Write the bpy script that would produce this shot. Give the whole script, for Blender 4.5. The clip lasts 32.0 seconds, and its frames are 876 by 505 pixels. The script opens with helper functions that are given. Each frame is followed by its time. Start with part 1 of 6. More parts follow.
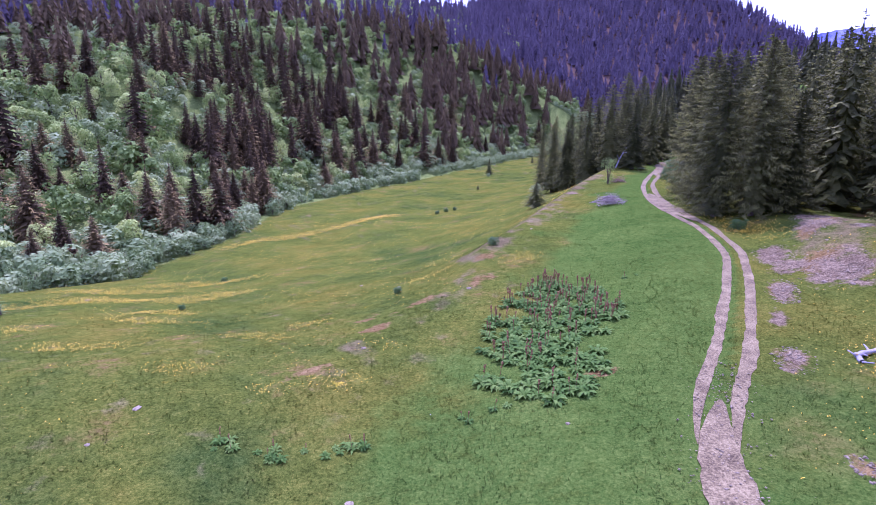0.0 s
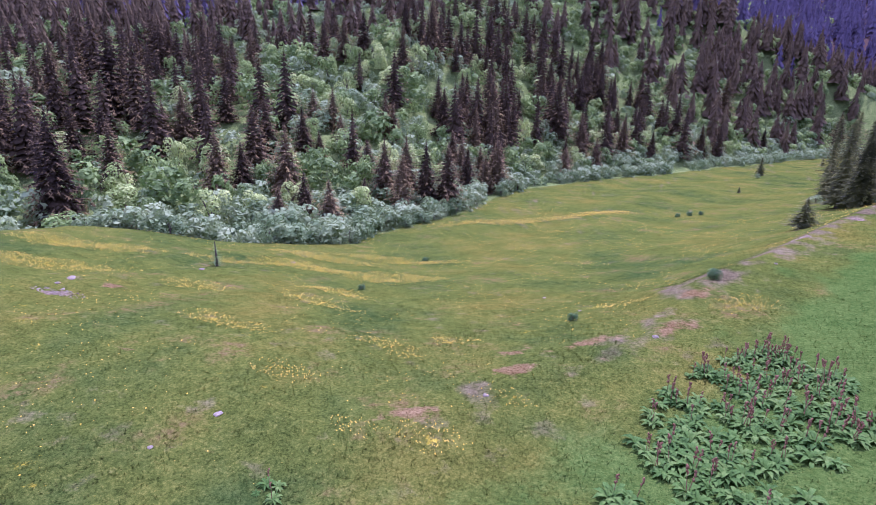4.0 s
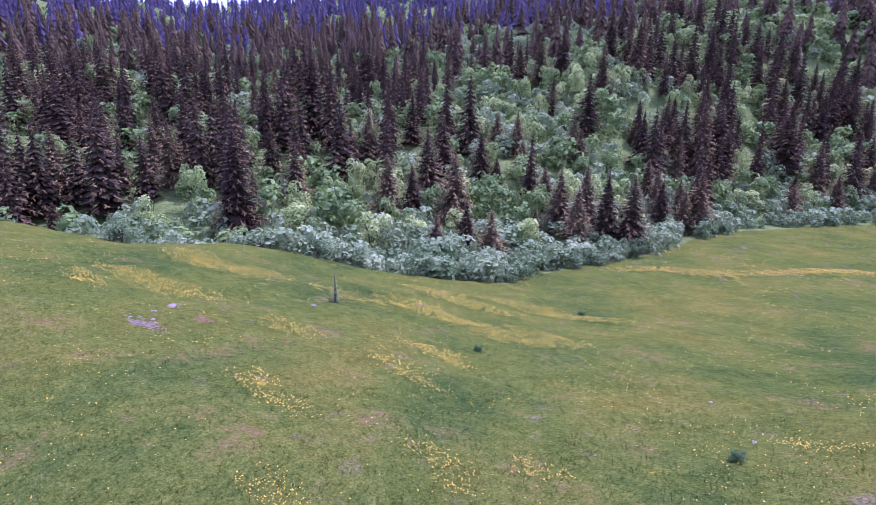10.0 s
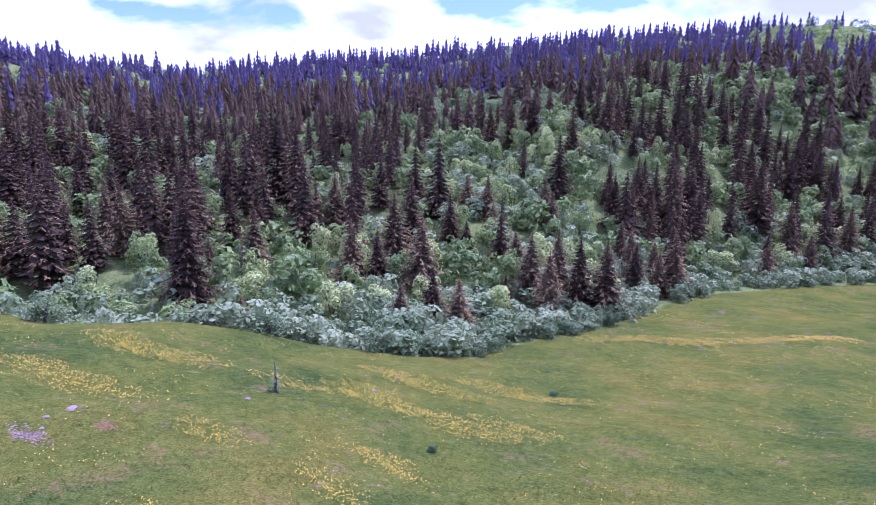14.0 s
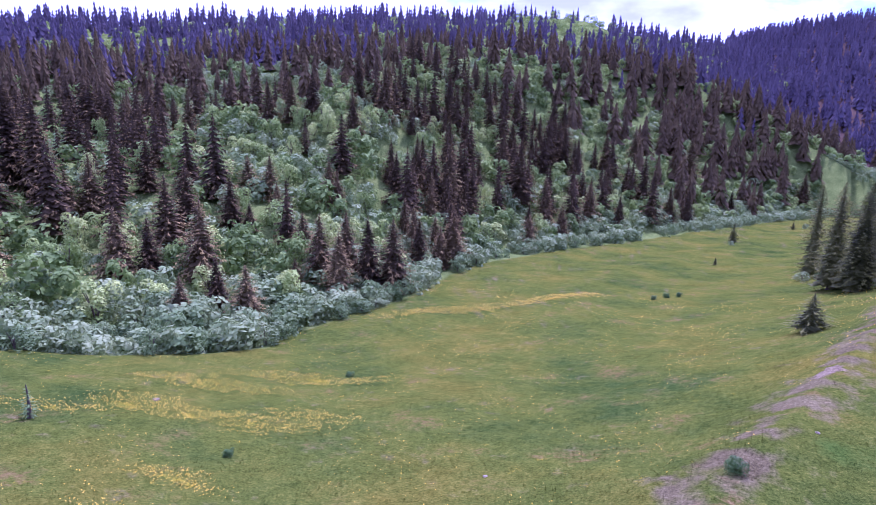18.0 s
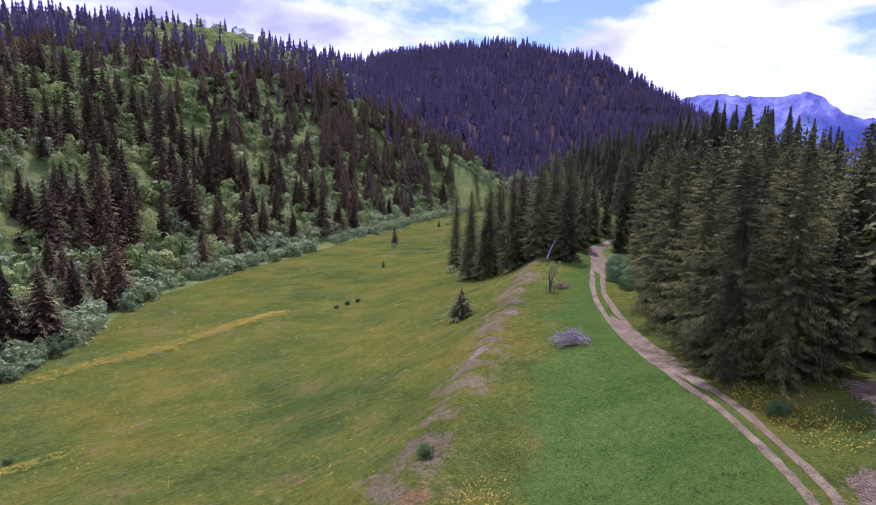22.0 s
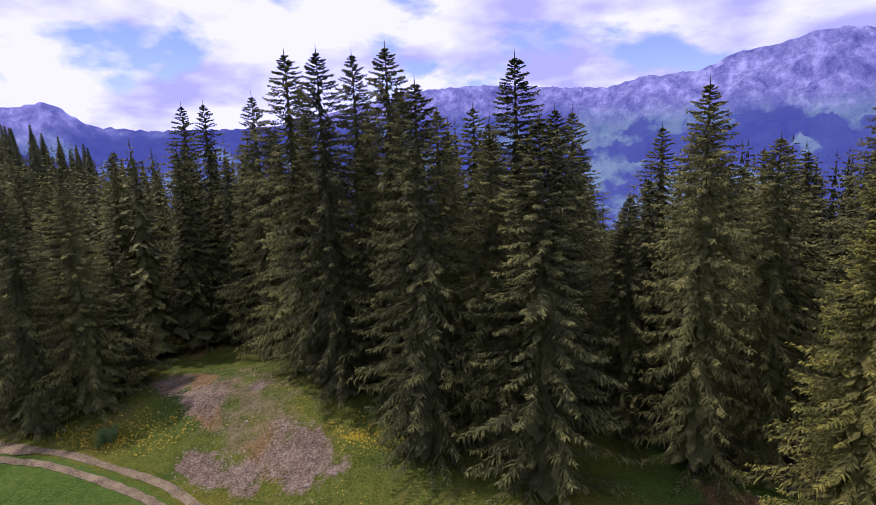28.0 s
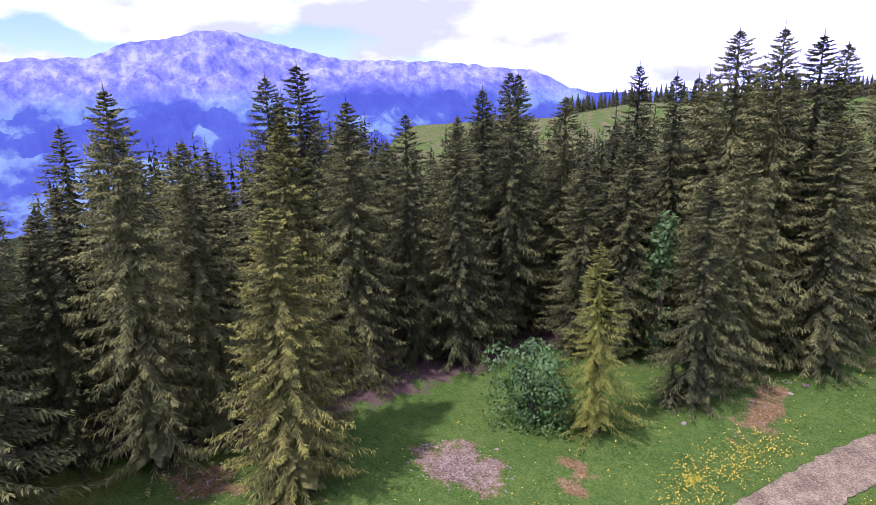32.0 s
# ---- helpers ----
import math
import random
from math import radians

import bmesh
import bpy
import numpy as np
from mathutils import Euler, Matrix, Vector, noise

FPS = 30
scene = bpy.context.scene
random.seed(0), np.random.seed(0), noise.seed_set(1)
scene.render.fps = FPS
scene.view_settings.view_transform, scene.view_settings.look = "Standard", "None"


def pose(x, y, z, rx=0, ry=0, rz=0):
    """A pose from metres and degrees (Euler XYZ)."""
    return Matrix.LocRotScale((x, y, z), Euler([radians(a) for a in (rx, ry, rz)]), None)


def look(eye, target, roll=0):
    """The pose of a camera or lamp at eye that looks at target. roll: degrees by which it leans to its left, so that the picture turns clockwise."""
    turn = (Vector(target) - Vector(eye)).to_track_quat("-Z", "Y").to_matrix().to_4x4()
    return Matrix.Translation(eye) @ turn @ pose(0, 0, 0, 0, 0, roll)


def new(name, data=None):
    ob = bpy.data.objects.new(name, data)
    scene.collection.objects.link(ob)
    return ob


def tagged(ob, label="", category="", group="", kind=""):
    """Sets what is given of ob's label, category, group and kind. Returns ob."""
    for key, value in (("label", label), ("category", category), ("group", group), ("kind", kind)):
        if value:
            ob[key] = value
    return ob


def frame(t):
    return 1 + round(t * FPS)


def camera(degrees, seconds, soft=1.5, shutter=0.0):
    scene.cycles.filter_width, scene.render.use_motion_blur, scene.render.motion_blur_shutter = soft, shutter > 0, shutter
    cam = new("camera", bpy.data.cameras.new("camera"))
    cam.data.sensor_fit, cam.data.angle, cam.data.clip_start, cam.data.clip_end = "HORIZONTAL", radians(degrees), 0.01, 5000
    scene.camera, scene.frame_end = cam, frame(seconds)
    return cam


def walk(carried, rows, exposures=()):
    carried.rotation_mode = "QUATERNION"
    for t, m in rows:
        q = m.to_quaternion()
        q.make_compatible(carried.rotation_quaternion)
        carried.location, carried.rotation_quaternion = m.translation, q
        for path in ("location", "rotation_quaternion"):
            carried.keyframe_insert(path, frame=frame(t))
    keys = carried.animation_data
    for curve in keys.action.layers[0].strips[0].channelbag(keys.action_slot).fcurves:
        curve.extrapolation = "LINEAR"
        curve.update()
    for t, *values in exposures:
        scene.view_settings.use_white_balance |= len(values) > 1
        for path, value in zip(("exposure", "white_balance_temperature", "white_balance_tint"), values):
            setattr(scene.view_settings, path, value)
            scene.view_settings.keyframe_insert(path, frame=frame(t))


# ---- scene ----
import itertools

FOV = 73.0
cam = camera(FOV, 32.0, soft=0.5)
# seconds, place in metres, turn in degrees
PATH = [
    (0.0, 0.41, 1.46, 11.54, 74.26, 0.16, 0.06),
    (0.5, 0.95, 2.38, 11.66, 74.91, -0.22, 0.75),
    (1.0, 1.44, 3.23, 11.77, 74.91, -0.28, 0.97),
    (1.5, 2.03, 4.21, 11.82, 73.50, -1.54, 4.87),
    (2.0, 2.56, 5.19, 11.82, 73.43, -2.21, 9.40),
    (2.5, 2.97, 6.16, 11.88, 72.57, -1.88, 12.73),
    (3.0, 3.32, 7.23, 11.94, 72.36, -1.95, 16.09),
    (3.5, 3.53, 8.42, 11.85, 72.49, -1.20, 20.41),
    (4.0, 3.85, 9.53, 11.89, 71.99, -1.42, 24.78),
    (4.5, 4.05, 10.62, 11.97, 71.89, -1.74, 28.96),
    (6.5, 4.49, 13.67, 11.41, 72.52, -1.06, 30.49),
    (7.0, 4.57, 14.56, 11.44, 73.01, -0.40, 30.11),
    (7.5, 4.57, 15.64, 11.51, 72.09, -0.21, 32.55),
    (8.0, 4.44, 16.76, 11.57, 71.29, -0.30, 36.23),
    (8.5, 4.30, 17.86, 11.62, 72.03, -1.20, 38.87),
    (9.0, 4.08, 18.95, 11.67, 71.25, -1.82, 42.85),
    (9.5, 3.89, 20.00, 11.71, 71.32, -1.04, 45.18),
    (10.0, 3.51, 20.98, 11.76, 73.65, -0.84, 44.60),
    (10.5, 3.27, 21.93, 11.84, 73.90, -0.24, 44.55),
    (11.0, 3.03, 22.77, 11.86, 73.95, 0.80, 44.02),
    (11.5, 2.72, 23.60, 11.98, 74.37, -0.44, 43.73),
    (12.0, 2.41, 24.34, 12.07, 74.72, -0.70, 44.09),
    (12.5, 2.08, 25.04, 12.20, 76.04, 0.03, 44.65),
    (13.0, 1.86, 25.63, 12.27, 78.27, -1.22, 44.44),
    (13.5, 1.66, 25.99, 12.34, 79.53, -0.90, 43.75),
    (15.5, 1.21, 26.75, 12.16, 76.69, -1.94, 38.62),
    (16.0, 1.21, 26.94, 12.16, 77.03, -1.44, 38.12),
    (16.5, 1.47, 26.90, 12.44, 76.90, -1.43, 36.51),
    (17.0, 1.50, 26.70, 12.75, 76.61, -0.66, 31.08),
    (17.5, 1.45, 26.46, 12.96, 77.35, -1.36, 26.24),
    (18.0, 1.38, 26.18, 13.17, 77.34, -1.60, 21.98),
    (18.5, 1.28, 25.95, 13.40, 77.41, -0.58, 18.67),
    (19.0, 1.22, 25.67, 13.69, 77.33, -1.46, 15.61),
    (19.5, 1.11, 25.27, 13.98, 78.00, -1.22, 11.09),
    (20.0, 1.02, 24.96, 14.31, 78.11, -1.53, 6.88),
    (20.5, 0.92, 24.70, 14.55, 78.08, -1.42, 3.49),
    (21.0, 0.87, 24.39, 14.84, 78.45, -1.86, -0.47),
    (21.5, 0.84, 24.09, 15.12, 78.84, -1.69, -4.96),
    (22.0, 0.76, 23.78, 15.40, 79.00, -1.09, -9.37),
    (22.5, 0.76, 23.57, 15.67, 79.29, -1.50, -14.08),
    (23.0, 0.78, 23.58, 15.80, 79.69, -1.65, -19.19),
    (23.5, 0.75, 23.40, 16.03, 80.22, -1.42, -24.13),
    (24.0, 0.78, 23.23, 16.29, 80.17, -1.40, -28.94),
    (24.5, 0.68, 23.09, 16.51, 80.30, -0.60, -33.27),
    (26.5, -0.07, 22.59, 17.11, 80.12, 1.55, -55.52),
    (27.0, -0.16, 22.45, 17.28, 80.49, 2.51, -61.47),
    (27.5, -0.21, 22.30, 17.46, 80.47, 2.53, -67.47),
    (28.0, -0.35, 22.02, 17.59, 79.00, 2.59, -73.33),
    (28.5, -0.47, 21.79, 17.76, 79.30, 3.12, -79.87),
    (29.0, -0.62, 21.80, 17.86, 78.39, 3.87, -84.44),
    (29.5, -0.83, 21.80, 17.97, 78.37, 3.06, -89.70),
    (30.0, -1.14, 21.82, 18.02, 77.96, 4.08, -96.52),
    (30.5, -1.34, 21.88, 18.13, 76.12, 2.92, -104.10),
    (31.0, -1.44, 21.97, 18.20, 76.25, 2.17, -111.73),
    (31.5, -1.59, 22.03, 18.28, 76.58, 1.77, -117.94),
    (32.0, -1.67, 22.08, 18.34, 76.24, 1.43, -125.83),
]
EXPOSURES = [(0.0, 0.88, 4600, 72), (4.5, 0.86, 4600, 72), (8.0, 0.80, 4480, 76), (18.0, 0.76, 4480, 76), (20.0, 0.60, 4540, 74), (22.0, 0.26, 4900, 60), (24.0, 0.16, 5100, 55), (26.5, -0.03, 5350, 52), (28.0, -0.03, 5300, 53), (29.5, 0.43, 5250, 50), (31.0, 0.68, 5000, 58), (32.0, 0.72, 4930, 60)]
walk(cam, [(t, pose(x, y, z, a, b, c)) for t, x, y, z, a, b, c in PATH], EXPOSURES)

# ---- light: broken cloud, a high sun ahead and to the right of the meadow ----
SUN_AZ, SUN_EL = 2.0, 62.0          # degrees from +y towards +x, and above the horizon
sun = new("sun", bpy.data.lights.new("sun", "SUN"))
sun.data.energy, sun.data.angle, sun.data.color = 3.7, radians(1.6), (1.0, 0.93, 0.80)
sd = Vector((math.sin(radians(SUN_AZ)) * math.cos(radians(SUN_EL)), math.cos(radians(SUN_AZ)) * math.cos(radians(SUN_EL)), math.sin(radians(SUN_EL))))
sun.matrix_world = look(sd * 50, (0, 0, 0))


def nodes_of(tree):
    nodes, links = tree.nodes, tree.links

    def add(kind, **kw):
        n = nodes.new(kind)
        for k, v in kw.items():
            if k in n.inputs:
                n.inputs[k].default_value = v
        return n

    return nodes, links, add


def make_world():
    w = bpy.data.worlds.new("sky")
    scene.world = w
    w.use_nodes = True
    nodes, links, add = nodes_of(w.node_tree)
    nodes.clear()
    out = add("ShaderNodeOutputWorld")
    sky = add("ShaderNodeTexSky")
    sky.sky_type, sky.sun_disc = "NISHITA", False
    sky.sun_elevation, sky.sun_rotation = radians(SUN_EL), radians(SUN_AZ)
    sky.altitude = 1500
    coord = add("ShaderNodeTexCoord")
    # clouds lie on a flat layer: the direction divided by its height
    sep = add("ShaderNodeSeparateXYZ")
    links.new(coord.outputs["Generated"], sep.inputs[0])
    up = add("ShaderNodeMath"); up.operation = "MAXIMUM"; up.inputs[1].default_value = 0.0
    links.new(sep.outputs["Z"], up.inputs[0])
    lift = add("ShaderNodeMath"); lift.operation = "ADD"; lift.inputs[1].default_value = 0.34
    links.new(up.outputs[0], lift.inputs[0])
    div = add("ShaderNodeVectorMath"); div.operation = "DIVIDE"
    comb = add("ShaderNodeCombineXYZ")
    for k in range(3):
        links.new(lift.outputs[0], comb.inputs[k])
    links.new(coord.outputs["Generated"], div.inputs[0])
    links.new(comb.outputs[0], div.inputs[1])
    n1 = add("ShaderNodeTexNoise", Scale=1.7, Detail=8.0, Roughness=0.52, Distortion=0.15)
    n2 = add("ShaderNodeTexNoise", Scale=2.1, Detail=5.0, Roughness=0.5)
    shift = add("ShaderNodeVectorMath"); shift.operation = "ADD"; shift.inputs[1].default_value = CLOUD_SHIFT
    links.new(div.outputs[0], shift.inputs[0])
    links.new(shift.outputs[0], n1.inputs["Vector"])
    links.new(shift.outputs[0], n2.inputs["Vector"])
    cover = add("ShaderNodeMapRange"); cover.clamp = True
    cover.inputs["From Min"].default_value, cover.inputs["From Max"].default_value = 0.395, 0.46
    links.new(n1.outputs["Fac"], cover.inputs["Value"])
    shade = add("ShaderNodeValToRGB")
    shade.color_ramp.elements[0].position, shade.color_ramp.elements[0].color = 0.36, (4.3, 4.5, 7.2, 1)
    shade.color_ramp.elements[1].position, shade.color_ramp.elements[1].color = 0.52, (8.3, 8.8, 10.6, 1)
    links.new(n2.outputs["Fac"], shade.inputs["Fac"])
    mix = add("ShaderNodeMix"); mix.data_type = "RGBA"
    links.new(cover.outputs["Result"], mix.inputs["Factor"])
    links.new(sky.outputs["Color"], mix.inputs["A"])
    links.new(shade.outputs["Color"], mix.inputs["B"])
    bg = add("ShaderNodeBackground", Strength=0.115)
    links.new(mix.outputs["Result"], bg.inputs["Color"])
    links.new(bg.outputs[0], out.inputs["Surface"])


CLOUD_SHIFT = (0.3, 1.7, 0.0)
make_world()

# ---- materials ----
MATS = {}


def ramp_node(add, stops):
    r = add("ShaderNodeValToRGB")
    el = r.color_ramp.elements
    while len(el) < len(stops):
        el.new(0.5)
    for e, (p, c) in zip(el, stops):
        e.position, e.color = p, (*c, 1)
    return r


def plain(name, stops, scale=4.0, rough=0.85, bump=0.2, fine=40.0, spread=0.35, random=0.0, sheen=0.0, translucent=0.0, spec=0.3, coords="Object", metal=0.0):
    """Two scales of noise through a colour ramp, with fine relief; random varies the value from thing to thing."""
    if name in MATS:
        return MATS[name]
    m = bpy.data.materials.new(name)
    m.use_nodes = True
    nodes, links, add = nodes_of(m.node_tree)
    bsdf = nodes["Principled BSDF"]
    bsdf.inputs["Roughness"].default_value = rough
    bsdf.inputs["Specular IOR Level"].default_value = spec
    bsdf.inputs["Metallic"].default_value = metal
    if coords == "World":
        src = add("ShaderNodeNewGeometry").outputs["Position"]
    else:
        src = add("ShaderNodeTexCoord").outputs[coords]
    a = add("ShaderNodeTexNoise", Scale=scale, Detail=4.0, Roughness=0.6)
    b = add("ShaderNodeTexNoise", Scale=fine, Detail=3.0, Roughness=0.65)
    links.new(src, a.inputs["Vector"])
    links.new(src, b.inputs["Vector"])
    mx = add("ShaderNodeMix"); mx.data_type = "FLOAT"; mx.inputs["Factor"].default_value = spread
    links.new(a.outputs["Fac"], mx.inputs["A"])
    links.new(b.outputs["Fac"], mx.inputs["B"])
    value = mx.outputs["Result"]
    if random:
        info = add("ShaderNodeObjectInfo")
        r1 = add("ShaderNodeMapRange")
        r1.inputs["To Min"].default_value, r1.inputs["To Max"].default_value = -random, random
        links.new(info.outputs["Random"], r1.inputs["Value"])
        s = add("ShaderNodeMath"); s.operation = "ADD"
        links.new(value, s.inputs[0])
        links.new(r1.outputs["Result"], s.inputs[1])
        value = s.outputs[0]
    ramp = ramp_node(add, stops)
    links.new(value, ramp.inputs["Fac"])
    links.new(ramp.outputs["Color"], bsdf.inputs["Base Color"])
    if bump:
        bp = add("ShaderNodeBump", Strength=bump, Distance=0.05)
        links.new(b.outputs["Fac"], bp.inputs["Height"])
        links.new(bp.outputs["Normal"], bsdf.inputs["Normal"])
    if translucent:
        tr = add("ShaderNodeBsdfTranslucent")
        links.new(ramp.outputs["Color"], tr.inputs["Color"])
        ms = add("ShaderNodeMixShader"); ms.inputs[0].default_value = translucent
        links.new(bsdf.outputs[0], ms.inputs[1])
        links.new(tr.outputs[0], ms.inputs[2])
        links.new(ms.outputs[0], nodes["Material Output"].inputs["Surface"])
    MATS[name] = m
    return m


def ground_material(name="meadow", thin=0.0):
    """Meadow, with masks on the sheet for bare earth, lush grass, flowers, forest floor and far woods' undergrowth."""
    m = bpy.data.materials.new(name)
    m.use_nodes = True
    nodes, links, add = nodes_of(m.node_tree)
    bsdf = nodes["Principled BSDF"]
    bsdf.inputs["Roughness"].default_value = 1.0
    bsdf.inputs["Specular IOR Level"].default_value = 0.0
    pos = add("ShaderNodeNewGeometry").outputs["Position"]

    def noise_at(scale, detail=4.0, rough=0.6):
        n = add("ShaderNodeTexNoise", Scale=scale, Detail=detail, Roughness=rough)
        links.new(pos, n.inputs["Vector"])
        return n.outputs["Fac"]

    def layer(under, over, factor):
        mx = add("ShaderNodeMix"); mx.data_type = "RGBA"
        links.new(factor, mx.inputs["Factor"])
        links.new(under, mx.inputs["A"])
        links.new(over, mx.inputs["B"])
        return mx.outputs["Result"]

    def mask(name, grain, lo=0.42, hi=0.58, amount=0.5):
        """The mask's value pushed about by noise, cut between lo and hi."""
        at = add("ShaderNodeAttribute"); at.attribute_name = name
        s = add("ShaderNodeMath"); s.operation = "MULTIPLY_ADD"; s.inputs[1].default_value = amount
        links.new(grain, s.inputs[0])
        links.new(at.outputs["Fac"], s.inputs[2])
        r = add("ShaderNodeMapRange"); r.clamp = True
        r.inputs["From Min"].default_value, r.inputs["From Max"].default_value = lo + amount / 2, hi + amount / 2
        links.new(s.outputs[0], r.inputs["Value"])
        return r.outputs["Result"]

    mid, small, tiny, speck, broad = noise_at(0.22, 5), noise_at(1.6, 5, 0.7), noise_at(7.0, 7, 0.92), noise_at(4.5, 4, 0.8), noise_at(0.07, 6, 0.68)
    # grass: greens to straw
    mixv = add("ShaderNodeMix"); mixv.data_type = "FLOAT"; mixv.inputs["Factor"].default_value = 0.6
    links.new(mid, mixv.inputs["A"]); links.new(small, mixv.inputs["B"])
    mixw = add("ShaderNodeMix"); mixw.data_type = "FLOAT"; mixw.inputs["Factor"].default_value = 0.70
    links.new(mixv.outputs["Result"], mixw.inputs["A"]); links.new(tiny, mixw.inputs["B"])
    grass = ramp_node(add, [(0.39, (0.022, 0.031, 0.004)), (0.46, (0.052, 0.070, 0.008)), (0.53, (0.093, 0.110, 0.013)), (0.61, (0.188, 0.180, 0.026))])
    links.new(mixw.outputs["Result"], grass.inputs["Fac"])
    straw = ramp_node(add, [(0.39, (0.037, 0.039, 0.005)), (0.49, (0.106, 0.099, 0.011)), (0.60, (0.217, 0.184, 0.026))])
    links.new(mixw.outputs["Result"], straw.inputs["Fac"])
    deep = ramp_node(add, [(0.39, (0.013, 0.026, 0.005)), (0.49, (0.035, 0.060, 0.009)), (0.60, (0.083, 0.112, 0.020))])
    links.new(mixw.outputs["Result"], deep.inputs["Fac"])
    sorrel = ramp_node(add, [(0.39, (0.035, 0.028, 0.007)), (0.49, (0.097, 0.071, 0.016)), (0.60, (0.176, 0.133, 0.036))])
    links.new(mixw.outputs["Result"], sorrel.inputs["Fac"])

    def cut(value, lo, hi):
        r = add("ShaderNodeMapRange"); r.clamp = True
        r.inputs["From Min"].default_value, r.inputs["From Max"].default_value = lo, hi
        links.new(value, r.inputs["Value"])
        return r.outputs["Result"]

    col = layer(grass.outputs["Color"], straw.outputs["Color"], cut(broad, 0.49, 0.70))
    col = layer(col, deep.outputs["Color"], cut(broad, 0.48, 0.32))
    rusty = add("ShaderNodeMath"); rusty.operation = "MULTIPLY"
    links.new(cut(mid, 0.56, 0.68), rusty.inputs[0]); links.new(cut(small, 0.42, 0.60), rusty.inputs[1])
    col = layer(col, sorrel.outputs["Color"], rusty.outputs[0])
    lush = ramp_node(add, [(0.39, (0.020, 0.044, 0.006)), (0.485, (0.049, 0.090, 0.011)), (0.60, (0.113, 0.152, 0.022))])
    links.new(mixw.outputs["Result"], lush.inputs["Fac"])
    col = layer(col, lush.outputs["Color"], mask("lush", small, 0.25, 0.75, 0.9))
    dry = ramp_node(add, [(0.39, (0.037, 0.030, 0.012)), (0.49, (0.111, 0.090, 0.034)), (0.60, (0.229, 0.194, 0.078))])
    links.new(mixw.outputs["Result"], dry.inputs["Fac"])
    col = layer(col, dry.outputs["Color"], mask("dry", small, 0.3, 0.7, 0.7))
    earth = ramp_node(add, [(0.41, (0.046, 0.030, 0.008)), (0.49, (0.122, 0.078, 0.022)), (0.59, (0.24, 0.172, 0.060))])
    links.new(mixw.outputs["Result"], earth.inputs["Fac"])
    col = layer(col, earth.outputs["Color"], mask("earth", small, 0.38, 0.62, 1.1))
    flower = ramp_node(add, [(0.40, (0.11, 0.11, 0.008)), (0.5, (0.32, 0.25, 0.008)), (0.6, (0.60, 0.44, 0.014))])
    links.new(mixw.outputs["Result"], flower.inputs["Fac"])
    col = layer(col, flower.outputs["Color"], mask("flower", speck, 0.56, 0.80, 1.2))
    scree = ramp_node(add, [(0.41, (0.039, 0.026, 0.013)), (0.49, (0.125, 0.092, 0.046)), (0.58, (0.293, 0.233, 0.121))])
    links.new(mixw.outputs["Result"], scree.inputs["Fac"])
    col = layer(col, scree.outputs["Color"], mask("scree", small, 0.38, 0.62, 1.1))
    floor = ramp_node(add, [(0.32, (0.035, 0.022, 0.014)), (0.5, (0.085, 0.055, 0.035)), (0.68, (0.17, 0.115, 0.075))])
    links.new(mixw.outputs["Result"], floor.inputs["Fac"])
    col = layer(col, floor.outputs["Color"], mask("forest_floor", small, 0.4, 0.6, 0.6))
    wild = ramp_node(add, [(0.40, (0.028, 0.046, 0.010)), (0.49, (0.094, 0.132, 0.026)), (0.58, (0.24, 0.27, 0.062))])
    links.new(mixw.outputs["Result"], wild.inputs["Fac"])
    col = layer(col, wild.outputs["Color"], mask("wild", mid, 0.4, 0.6, 0.4))
    links.new(col, bsdf.inputs["Base Color"])
    bp = add("ShaderNodeBump", Strength=0.5, Distance=0.12)
    links.new(mixw.outputs["Result"], bp.inputs["Height"])
    links.new(bp.outputs["Normal"], bsdf.inputs["Normal"])
    if thin:
        tr = add("ShaderNodeBsdfTranslucent")
        links.new(col, tr.inputs["Color"])
        ms = add("ShaderNodeMixShader"); ms.inputs[0].default_value = thin
        links.new(bsdf.outputs[0], ms.inputs[1]); links.new(tr.outputs[0], ms.inputs[2])
        links.new(ms.outputs[0], nodes["Material Output"].inputs["Surface"])
    return m


M_NEEDLE = plain("spruce_needles", [(0.25, (0.028, 0.032, 0.009)), (0.46, (0.074, 0.080, 0.020)), (0.62, (0.142, 0.146, 0.034)), (0.82, (0.235, 0.225, 0.054))], scale=0.5, fine=3.0, rough=0.8, bump=0, random=0.12, translucent=0.3, spec=0.15, coords="World")
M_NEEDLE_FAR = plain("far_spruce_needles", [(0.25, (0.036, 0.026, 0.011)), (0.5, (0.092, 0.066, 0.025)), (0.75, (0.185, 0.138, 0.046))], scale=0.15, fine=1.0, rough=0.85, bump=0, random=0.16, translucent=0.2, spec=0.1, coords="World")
M_NEEDLE_WARM = plain("yellowish_spruce_needles", [(0.25, (0.032, 0.036, 0.007)), (0.46, (0.090, 0.092, 0.016)), (0.62, (0.165, 0.16, 0.028)), (0.82, (0.25, 0.23, 0.048))], scale=0.5, fine=3.0, rough=0.8, bump=0, random=0.08, translucent=0.3, spec=0.15, coords="World")
